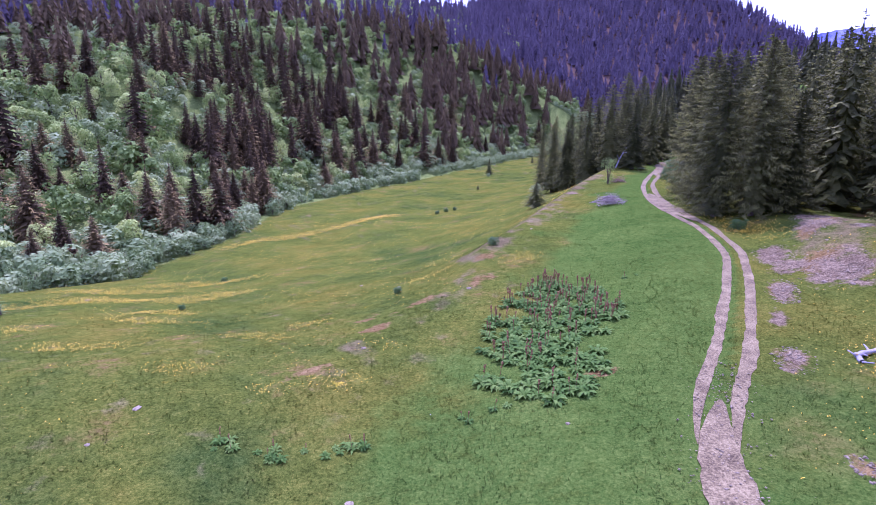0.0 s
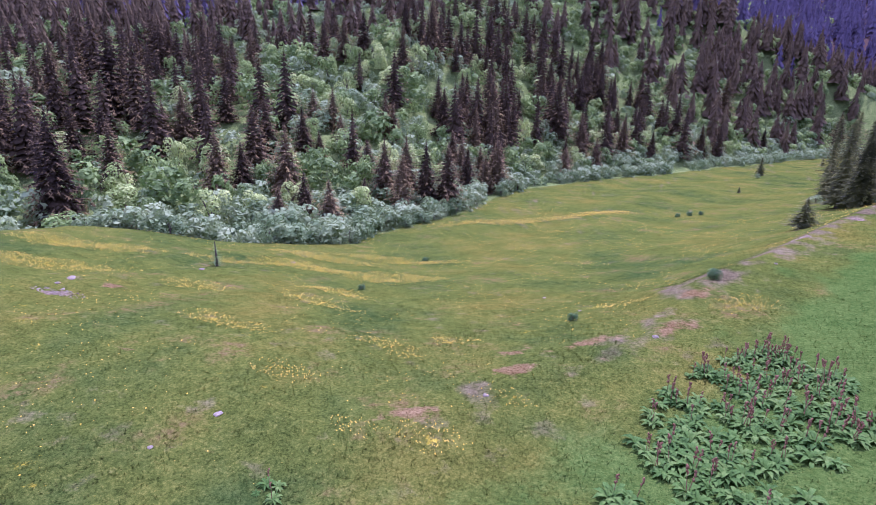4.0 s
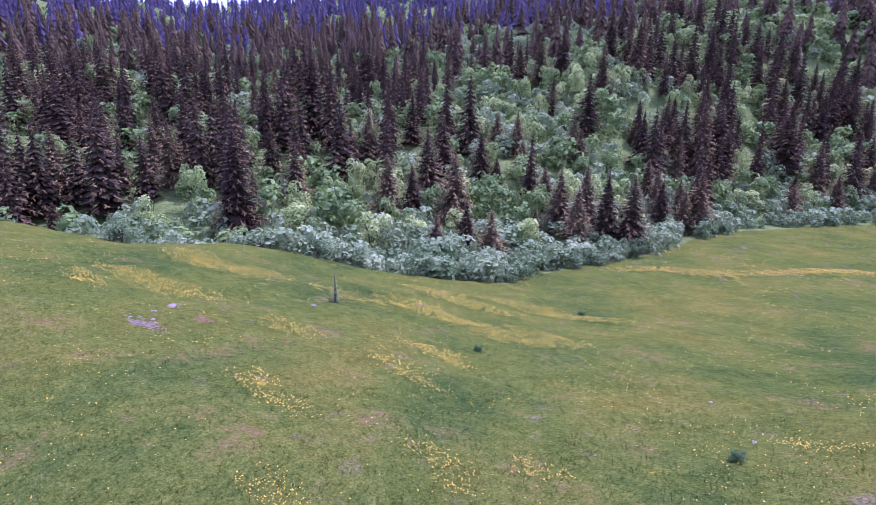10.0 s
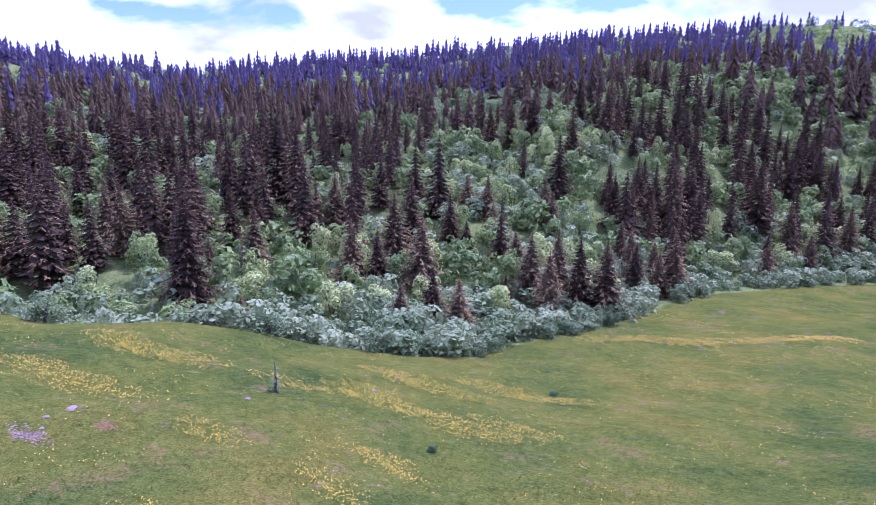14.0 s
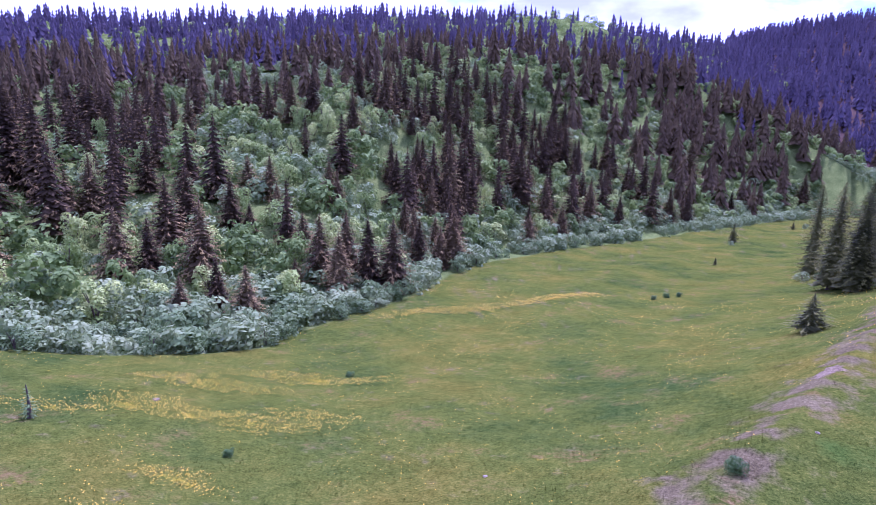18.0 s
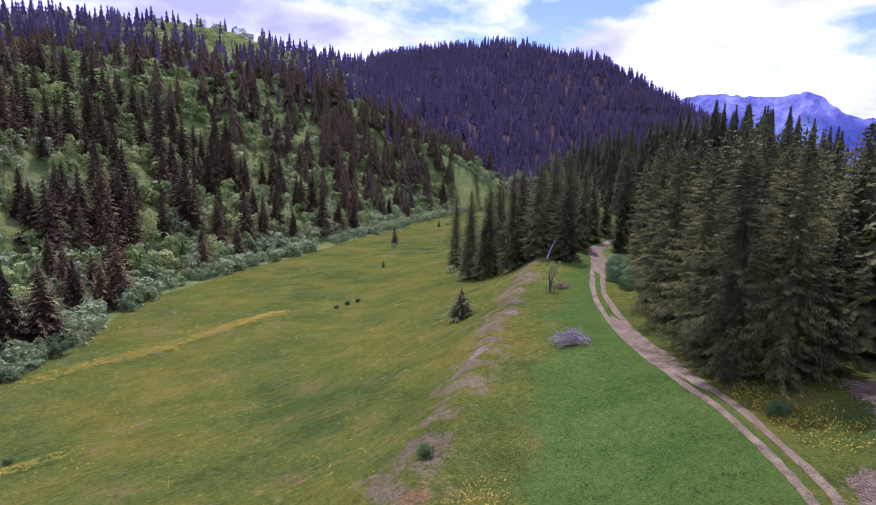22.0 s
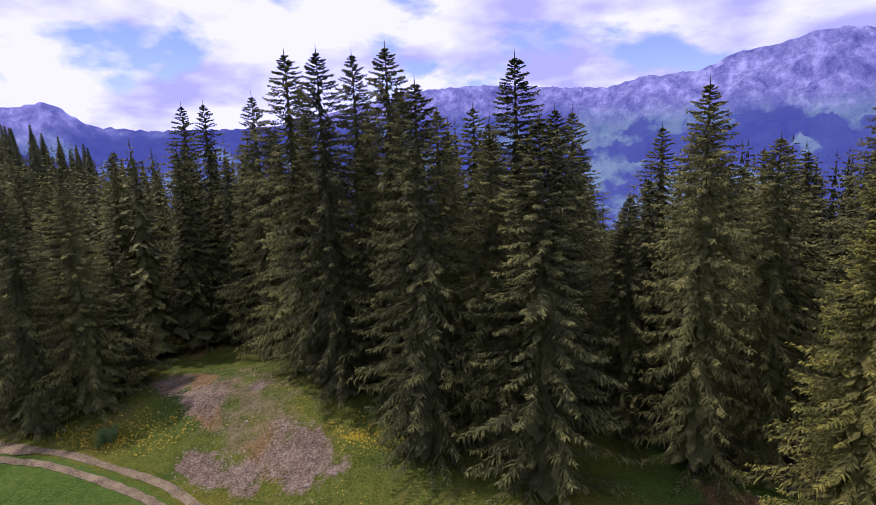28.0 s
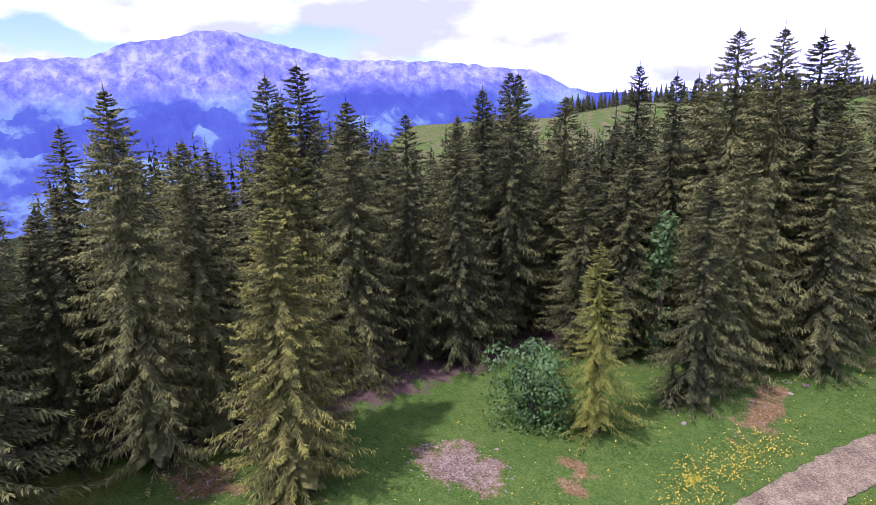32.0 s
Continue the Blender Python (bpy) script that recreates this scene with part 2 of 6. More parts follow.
M_NEEDLE_YOUNG = plain("young_spruce_needles", [(0.3, (0.065, 0.078, 0.008)), (0.5, (0.17, 0.180, 0.016)), (0.7, (0.31, 0.29, 0.03))], scale=0.6, fine=4.0, rough=0.8, bump=0, translucent=0.2, spec=0.15, coords="World")
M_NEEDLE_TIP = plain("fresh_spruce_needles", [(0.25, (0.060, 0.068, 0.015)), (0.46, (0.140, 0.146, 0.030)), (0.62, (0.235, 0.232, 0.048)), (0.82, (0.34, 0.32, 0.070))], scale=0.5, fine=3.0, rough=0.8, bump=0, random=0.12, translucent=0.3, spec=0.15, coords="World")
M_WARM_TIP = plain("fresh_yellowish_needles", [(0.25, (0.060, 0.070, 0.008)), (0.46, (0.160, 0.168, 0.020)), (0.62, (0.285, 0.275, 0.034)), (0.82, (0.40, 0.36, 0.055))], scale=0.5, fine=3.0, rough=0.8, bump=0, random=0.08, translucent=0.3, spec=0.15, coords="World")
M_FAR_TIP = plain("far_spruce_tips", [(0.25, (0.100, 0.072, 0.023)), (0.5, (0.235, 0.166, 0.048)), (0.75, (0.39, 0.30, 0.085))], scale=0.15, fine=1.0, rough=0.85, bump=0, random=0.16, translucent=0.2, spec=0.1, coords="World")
# violet-blue of distant air haze is mixed into these needles' base colour
M_NEEDLE_HAZED = plain("haze_tinted_mountain_needles", [(0.25, (0.042, 0.034, 0.038)), (0.5, (0.100, 0.080, 0.094)), (0.75, (0.175, 0.145, 0.155))], scale=0.05, fine=0.5, rough=0.85, bump=0, random=0.1, translucent=0.35, spec=0.1, coords="World")
M_BARK = plain("bark", [(0.3, (0.05, 0.035, 0.02)), (0.5, (0.11, 0.08, 0.05)), (0.7, (0.2, 0.155, 0.1))], scale=2.0, fine=14.0, rough=0.95, bump=0.6)
M_LEAF = plain("leaves", [(0.3, (0.115, 0.180, 0.030)), (0.5, (0.28, 0.375, 0.070)), (0.7, (0.54, 0.60, 0.15))], scale=0.22, fine=1.6, rough=0.7, bump=0, random=0.16, translucent=0.3, spec=0.2, coords="World")
M_WILLOW = plain("willow_leaves", [(0.3, (0.072, 0.120, 0.026)), (0.5, (0.175, 0.250, 0.064)), (0.7, (0.345, 0.405, 0.140))], scale=0.16, fine=1.6, rough=0.7, bump=0, random=0.12, translucent=0.3, spec=0.25, coords="World")
M_STONE = plain("stone", [(0.3, (0.12, 0.093, 0.048)), (0.5, (0.22, 0.178, 0.092)), (0.7, (0.35, 0.29, 0.155))], scale=1.5, fine=12.0, rough=0.9, bump=0.4, random=0.08)
M_TRACK = plain("track_gravel", [(0.36, (0.054, 0.037, 0.012)), (0.48, (0.142, 0.107, 0.039)), (0.63, (0.29, 0.235, 0.094))], scale=0.8, fine=11.0, rough=0.95, bump=0.7, spread=0.6, coords="World")
M_GROUND = ground_material()
M_GRASS = ground_material("grass_blades", 0.25)

# ---- the lie of the land ----
P0 = (0.0, 25.0)


def sstep(a, b, v):
    u = np.clip((v - a) / (b - a), 0, 1)
    return u * u * (3 - 2 * u)


def waves(x, y, scale, seed, octaves=4):
    """Smooth pseudo-random relief out of crossing sines, about -1 to 1."""
    rng = np.random.default_rng(seed)
    out, amp, k, total = 0.0, 1.0, 1.0 / scale, 0.0
    for _ in range(octaves):
        for _ in range(3):
            a, p = rng.uniform(0, 6.283, 2)
            out = out + amp * np.sin((x * math.cos(a) + y * math.sin(a)) * k * 6.283 * rng.uniform(0.8, 1.25) + p)
        total += amp * 1.6
        amp, k = amp * 0.5, k * 2.1
    return out / total


ROAD = [(3.0, -60), (4.2, -38), (5.8, -25), (8.0, -15), (9.2, -6), (9.5, 4), (9.6, 12), (10.2, 18.5), (12.1, 23.4), (15.4, 29.2), (19.8, 38), (23.4, 46), (25.2, 54.5), (25.4, 62), (26.8, 73), (30.4, 86), (36.5, 100), (42, 112), (46, 122), (56, 134), (80, 150)]
EDGE = [(-60, -30), (-22, 2), (-6, 28), (2.5, 43), (4.5, 54), (9, 62.5), (14.3, 75), (22.5, 93), (33, 115), (42, 132), (62, 178), (110, 260)]
STREAM = [(-330, -40), (-190, -12), (-130, 2), (-98, 18), (-84, 34), (-68, 41), (-62, 51), (-59, 60), (-53, 68), (-46.5, 74), (-43.5, 83), (-44.5, 92), (-42, 103), (-38.5, 112), (-39.5, 128), (-39, 146), (-31, 170), (-13, 204), (22, 272), (66, 350), (150, 450), (320, 560), (700, 690), (1200, 800)]


def smooth_line(points, step):
    """The line through the points, rounded (Catmull-Rom), one point about every step metres."""
    p = np.array([points[0], *points, points[-1]], float)
    out = []
    for a, b, c, d in zip(p, p[1:], p[2:], p[3:]):
        n = max(2, int(np.linalg.norm(c - b) / step))
        for u in np.arange(n) / n:
            out.append(0.5 * (2 * b + (c - a) * u + (2 * a - 5 * b + 4 * c - d) * u * u + (3 * b - a - 3 * c + d) * u ** 3))
    return np.array([*out, p[-1]])


def signed_distance(x, y, line):
    """Distance to the line: positive on its left, looking along it."""
    best, sign = np.full(np.shape(x), 1e9), np.ones(np.shape(x))
    for (ax, ay), (bx, by) in zip(line, line[1:]):
        dx, dy = bx - ax, by - ay
        u = np.clip(((x - ax) * dx + (y - ay) * dy) / (dx * dx + dy * dy), 0, 1)
        d = np.hypot(x - ax - u * dx, y - ay - u * dy)
        near = d < best
        best = np.where(near, d, best)
        sign = np.where(near, np.sign(dx * (y - ay) - dy * (x - ax)), sign)
    return best * sign


ROAD_LINE, EDGE_LINE, STREAM_LINE = smooth_line(ROAD, 3.0), smooth_line(EDGE, 6.0), smooth_line(STREAM, 12.0)
# the near hill's crest and the mountain behind it, by bearing from P0: bearing, distance, height of the ground
NEAR = np.array([(-180, 200, 0), (-110, 210, 2), (-90, 220, 8), (-60, 205, 6), (-48, 195, 4), (-41, 195, 9), (-36, 192, 11), (-30, 190, 17), (-25, 230, 27), (-19, 280, 36), (-13.7, 312, 39), (-9, 342, 43), (-4, 360, 41), (1.2, 375, 36), (4, 375, 24), (8.7, 370, 9), (14, 372, -10), (17, 385, -17), (22, 480, -20), (30, 600, -14), (40, 680, -30), (52, 700, -100), (180, 300, -20)], float)
BACK = np.array([(-180, 640, 20), (-120, 640, 50), (-95, 620, 60), (-85, 620, 67), (-79, 620, 75), (-70, 620, 70), (-64, 620, 66), (-54, 620, 84), (-48, 620, 86), (-42, 620, 95), (-36, 620, 99), (-30, 620, 105), (-17, 640, 113), (-11, 660, 118), (-6, 700, 112), (1.6, 800, 105), (4, 850, 118), (8.6, 900, 136), (11.2, 900, 142), (16, 900, 147), (19, 900, 136), (22, 900, 131), (24.5, 890, 120), (27, 875, 100), (29.6, 860, 80), (33, 840, 58), (36, 830, 40), (40, 820, 14), (46, 800, -60), (52, 800, -140), (180, 800, -150)], float)


def height(x, y):
    x, y = np.asarray(x, float), np.asarray(y, float)
    dr = signed_distance(x, y, ROAD_LINE)
    de = signed_distance(x, y, EDGE_LINE)
    ds = signed_distance(x, y, STREAM_LINE)
    # the shelf with the track, and the meadow below its edge
    track = -1.3 - 0.045 * np.maximum(0, np.minimum(y, 130) - 60)
    shelf = track - 1.5 * sstep(2, 14, dr) * (1 - sstep(60, 125, y)) + 0.35 * np.exp(-(de / 3.0) ** 2) * sstep(50, 70, y)
    shelf = shelf - 0.02 * np.maximum(0, -de - 60)
    meadow = np.where(y < 27, -2.4 - 0.05 * (y - 27), np.where(y < 84, -2.4 - 0.242 * (y - 27), -16.2 - 0.042 * (np.minimum(y, 420) - 84)))
    meadow = meadow + 1.2 * np.exp(-((x + 56) / 12) ** 2 - ((y - 54) / 10) ** 2) - 0.06 * np.maximum(0, -60 - x)
    meadow = meadow + 0.35 * waves(x, y, 26, 3) + 0.8 * np.exp(-((signed_distance(x, y, STREAM_LINE) + 26) / 7) ** 2) * sstep(95, 130, y)
    z = np.where(de <= 0, shelf, meadow + (shelf - meadow) * np.exp(-np.maximum(de, 0) / (10.0 + 10.0 * sstep(55, 90, y))))
    # right of the track: a cut bank with a mound, then the forest floor
    right = np.maximum(0, -dr)
    z = z + np.where(dr < 0, 0.3 * sstep(2, 9, right) + 2.3 * np.exp(-((x - 34.5) / 7.5) ** 2 - ((y - 44) / 11) ** 2) * sstep(1.5, 7, right), 0)
    z = z + 18 * np.exp(-((x - 135) / 48) ** 2 - ((y - 200) / 60) ** 2)
    z = z + 0.06 * waves(x, y, 5.0, 8) * (1 - np.exp(-(dr / 2.0) ** 2))
    # across the stream
    r = np.hypot(x - P0[0], y - P0[1])
    az = np.degrees(np.arctan2(x - P0[0], y - P0[1]))
    rc, zc = np.interp(az, NEAR[:, 0], NEAR[:, 1]), np.interp(az, NEAR[:, 0], NEAR[:, 2])
    rb, zb = np.interp(az, BACK[:, 0], BACK[:, 1]), np.interp(az, BACK[:, 0], BACK[:, 2])
    base = np.where(y < 84, -16.6, -16.6 - 0.042 * (np.minimum(y, 420) - 84))
    dh = np.maximum(ds, 0)
    rs = np.maximum(r - dh, 1.0)
    u = np.clip((r - rs - 8) / np.maximum(rc - rs - 8, 20), 0, 1)
    hill = base + (zc - base) * (0.65 * u + 0.35 * np.sin(u * 1.5708))
    v = np.clip((r - rc) / np.maximum(rb - rc, 50), 0, 1)
    far = zc + (zb - zc) * (v ** 1.25) - 6 * np.sin(np.clip(v * 4, 0, 1) * 3.1416)
    far = np.where(r > rb, zb - 0.12 * (r - rb), far)
    rough = waves(x, y, 60, 5) * 3.0 * sstep(15, 60, dh) + waves(x, y, 150, 6) * 5 * sstep(120, 300, dh) * (1 - v * 0.8)
    across = np.where(r < rc, hill, far) + rough
    west = (az > -140) & (az < 52)
    z = np.where((ds > 0) & west, z + (across - z) * sstep(0, 6, ds), z)
    # the land falls away to the valley in the east, and a pasture rises in the south-east
    fall = np.maximum(0, x - 70 - 0.25 * np.maximum(0, y)) * sstep(20, 60, az) * (1 - sstep(112, 124, az))
    z = z - 0.28 * np.minimum(fall, 1800)
    z = z + (sstep(112, 122, az) * (1 - sstep(175, 180, az))) * ((5 + 19 * np.clip((az - 122) / 22, 0, 1)) * sstep(100, 320, r))
    return z - 0.1 * np.maximum(0, r - 1500) * 0.2




def array_mesh(name, verts, quads, mat, parent=None, smooth=False, mats_index=None):
    """A mesh out of numpy arrays: verts (n, 3), faces (m, 3 or 4)."""
    me = bpy.data.meshes.new(name)
    verts, quads = np.asarray(verts, np.float32), np.asarray(quads, np.int32)
    k = quads.shape[1]
    me.vertices.add(len(verts))
    me.vertices.foreach_set("co", verts.ravel())
    me.loops.add(quads.size)
    me.loops.foreach_set("vertex_index", quads.ravel())
    me.polygons.add(len(quads))
    me.polygons.foreach_set("loop_start", np.arange(len(quads), dtype=np.int32) * k)
    if smooth:
        me.polygons.foreach_set("use_smooth", np.ones(len(quads), bool))
    for mt in (mat if isinstance(mat, (list, tuple)) else [mat]):
        me.materials.append(mt)
    if mats_index is not None:
        me.polygons.foreach_set("material_index", np.asarray(mats_index, np.int32))
    me.update(calc_edges=True)
    me.validate()
    if name is None:
        return me
    ob = new(name, me)
    ob.parent = parent
    return ob


def part(name, mesh, parent, label="", at=None):
    ob = new(name, mesh)
    ob.parent = parent
    if at is not None:
        ob.matrix_basis = at
    if label:
        ob["label"] = label
    return ob


def blob(x, y, cx, cy, rx, ry=None, turn=0.0):
    """1 in the middle of an ellipse, 0 outside."""
    ry = ry or rx
    c, s = math.cos(radians(turn)), math.sin(radians(turn))
    u, v = (x - cx) * c + (y - cy) * s, -(x - cx) * s + (y - cy) * c
    return np.clip(1.3 - np.sqrt((u / rx) ** 2 + (v / ry) ** 2), 0, 1)


def masks(x, y):
    dr, de, ds = signed_distance(x, y, ROAD_LINE), signed_distance(x, y, EDGE_LINE), signed_distance(x, y, STREAM_LINE)
    out = {}
    out["lush"] = sstep(-1, -9, de + 3.0 * waves(x, y, 9, 57, 3)) * (dr > 0) * (0.72 + 0.25 * sstep(44, 60, y)) + (dr <= 0) * (0.2 + 0.65 * sstep(30, 12, y + 4 * waves(x, y, 8, 58, 3)))
    strip = np.exp(-((de - 0.6 - 0.8 * waves(x, y, 9, 52, 2)) / (1.3 + 1.0 * sstep(48, 68, y))) ** 2) * sstep(20, 34, y) * (1 - sstep(118, 128, y))
    out["dry"] = np.clip(strip * (0.30 + 0.26 * sstep(40, 62, y)) * (0.85 + 0.9 * waves(x, y, 4.0, 54, 4)) + 0.22 * np.clip(0.3 + 1.4 * waves(x, y, 11, 51, 3), 0, 1) * (de > -4) + 0.55 * blob(x, y, 31.5, 46, 11, 4.5, 52) + 0.12 * sstep(20, 80, de) * (ds < 0) * sstep(80, 110, y), 0, 1)
    e = strip * sstep(26, 40, y) * np.clip(0.14 + 0.22 * waves(x, y, 5.0, 53, 4), 0, 0.45)
    for cx, cy, rx, ry, turn in BARE:
        e = np.maximum(e, (0.62 if cx < 8 else 0.85) * blob(x, y, cx, cy, rx, ry, turn))
    out["earth"] = e
    sc = strip * sstep(46, 62, y) * np.clip(0.30 * waves(x, y, 5.0, 55, 3) - 0.14, 0, 0.2)
    for cx, cy, rx, ry, turn in SCREE:
        sc = np.maximum(sc, 0.85 * blob(x, y, cx, cy, rx, ry, turn))
    out["scree"] = sc
    f = np.zeros_like(x)
    for cx, cy, rx, ry, turn in FLOWERS:
        f = np.maximum(f, 0.55 * blob(x, y, cx, cy, rx, ry, turn))
    f = np.maximum(f, 0.34 * (ds < -3) * (de > 2) * (0.6 + 0.5 * waves(x, y, 12, 12)))
    out["flower"] = f
    az = np.degrees(np.arctan2(x - P0[0], y - P0[1]))
    right = np.maximum(0, -dr)
    out["forest_floor"] = np.where((dr < 0) & (az < 150), 0.9 * sstep(17, 25, right) * (y < 130), 0) * (1 - sstep(70, 110, np.hypot(x, y - 25)))
    r = np.hypot(x - P0[0], y - P0[1])
    flank = (ds > 0) * sstep(3, 7, az) * (az < 60) * sstep(390, 440, r)
    # dark floor under the flank's wood, its colour also standing in for shade
    out["forest_floor"] = np.maximum(out["forest_floor"], 0.9 * flank)
    pasture = sstep(116, 122, az) * sstep(110, 150, r)
    out["dry"] = np.maximum(out["dry"], 0.45 * pasture)
    out["wild"] = np.maximum(sstep(-3, 4, ds), sstep(80, 120, r) * (dr < 0) * (1 - pasture)) * (1 - flank)
    jag = 0.22 * waves(x, y, 3.0, 21, 3)
    for k in ("earth", "flower", "dry", "forest_floor", "scree"):
        out[k] = np.where(out[k] > 0.02, np.clip(out[k] + jag, 0, 1), out[k])
    return out


# patches of bare earth and of yellow flowers: x, y, two radii, turn
BARE = [(-6.2, 29.6, 2.2, 0.9, 30), (-3.6, 35.8, 2.2, 1.1, 50), (-4.4, 38.9, 1.5, 0.7, 50), (-35.2, 37.2, 1.6, 1.0, 0), (-36, 33.5, 2.2, 0.7, 10), (21.6, 4.4, 3.6, 2.4, 10), (14.6, -15.5, 1.5, 5.6, 14), (17.5, -0.5, 1.4, 0.8, 0), (30.6, 48.6, 3.0, 1.2, 60), (27.3, 41.4, 3.4, 1.9, 55), (34.6, 52.0, 4.0, 1.5, 42), (22.5, 37.5, 2.6, 1.0, 65), (17.6, 27.6, 1.6, 1.0, 60), (15.5, 18.6, 0.8, 1.4, 20), (28.9, 16.2, 3.0, 1.7, 30), (46.0, 62.0, 9.0, 1.6, 42), (29.5, -19.5, 2.5, 2.5, 0), (8.2, 27.0, 1.0, 0.5, 0), (-0.8, 41.3, 3.2, 0.8, 52), (-22, 27.8, 0.9, 0.5, 0), (3.3, 44.4, 2.6, 1.1, 45), (4.6, 51.4, 2.2, 1.2, 60), (26.0, -18.0, 1.6, 3.4, 10), (12.0, -29.5, 2.0, 3.0, 0), (16.4, 0.9, 1.2, 0.7, 0), (32.5, -4.0, 2.0, 5.0, 15)]
SCREE = [(34.6, 54.6, 4.0, 1.8, 50), (21.6, 4.4, 3.2, 2.2, 10), (27.6, 39.6, 3.8, 2.6, 50), (31.9, 49.4, 3.2, 1.8, 50), (33.2, 46.0, 0.9, 0.7, 0), (26.2, 45.6, 2.6, 1.7, 60), (25.8, 42.6, 2.4, 1.5, 60), (27.8, 38.6, 1.8, 0.8, 40), (22.6, 37.4, 2.6, 0.9, 65), (19.8, 33.0, 1.6, 0.6, 60), (17.6, 27.6, 1.6, 0.9, 60), (19.0, 82.3, 1.6, 0.9, 50), (12.7, 72.1, 2.0, 0.9, 55), (-36.2, 33.4, 1.5, 0.8, 20)]
FLOWERS = [(-53.4, 45.2, 3.6, 1.3, 20), (-48.4, 47.4, 3.2, 1.2, 40), (-45, 38, 4.5, 1.2, 30), (-49, 37, 2.6, 0.8, 30), (-39.8, 53, 3, 0.8, 30), (-35.6, 57.4, 3.4, 1.4, 20), (-36.5, 65.5, 5.0, 1.2, 25), (-30.6, 73.6, 5.6, 1.1, 25), (-26.5, 60, 4.6, 1.4, 20), (-31.4, 58, 3.2, 1.0, 10), (-24, 63.6, 3.0, 0.9, 15), (-32, 42, 2.2, 0.8, 10), (-23, 48.5, 2.8, 0.8, 0), (-47, 33, 2.4, 0.7, 0), (-23, 34.5, 1.4, 0.7, 0), (7.3, 50.2, 1.8, 0.8, 40), (28.1, 54.0, 1.6, 3.2, 10), (-70, 89, 6, 2.2, 0)]
FLOWERS += [(-13.4, 30, 1.3, 0.6, 0), (-12, 37, 1.6, 0.6, 0), (-8.6, 39.8, 1.3, 0.6, 0), (-9.9, 36, 0.8, 0.4, 0), (-4.9, 28.2, 1.3, 0.5, 0), (-2.8, 32.3, 0.9, 0.5, 0), (-7.9, 27.4, 0.9, 0.5, 0), (-0.7, 51, 1.8, 0.5, 0), (-21, 43.4, 2.6, 0.7, 0), (-20, 34.1, 1.6, 0.6, 0), (12.9, -4.7, 1.2, 2.2, 15), (12.5, -9.4, 1.3, 2.8, 0), (5.4, -9.2, 1.0, 3.6, 8), (3.6, -14, 1.2, 3.4, 0), (22.5, 27, 2.2, 1.2, 30), (-30, 110, 9, 1.3, 45), (-16, 123.5, 8, 1.2, 40), (-6, 133.5, 6, 1.0, 42), (29.4, 37.4, 1.4, 3.4, 30)]


def build_ground():
    rings = [-0.78]
    step = 0.8
    while rings[-1] < 4300:
        rings.append(rings[-1] + step)
        if rings[-1] > 62:
            step *= 1.055
    rings = np.array(rings[1:])
    n = 720
    a = np.arange(n) / n * 2 * math.pi
    rr, aa = np.meshgrid(rings, a, indexing="ij")
    x, y = (P0[0] + rr * np.sin(aa)).ravel(), (P0[1] + rr * np.cos(aa)).ravel()
    z = height(x, y)
    i, j = np.meshgrid(np.arange(len(rings) - 1), np.arange(n), indexing="ij")
    j2 = (j + 1) % n
    quads = np.stack([i * n + j, i * n + j2, (i + 1) * n + j2, (i + 1) * n + j], -1).reshape(-1, 4)
    ob = array_mesh("ground", np.stack([x, y, z], 1), quads[:, ::-1], M_GROUND, smooth=True)
    for name, values in masks(x, y).items():
        at = ob.data.attributes.new(name, "FLOAT", "POINT")
        at.data.foreach_set("value", np.asarray(values, np.float32))
    tagged(ob, "alpine meadow with yellow flowers below wooded slopes", "ground", kind="structure")
    return ob


ground = build_ground()


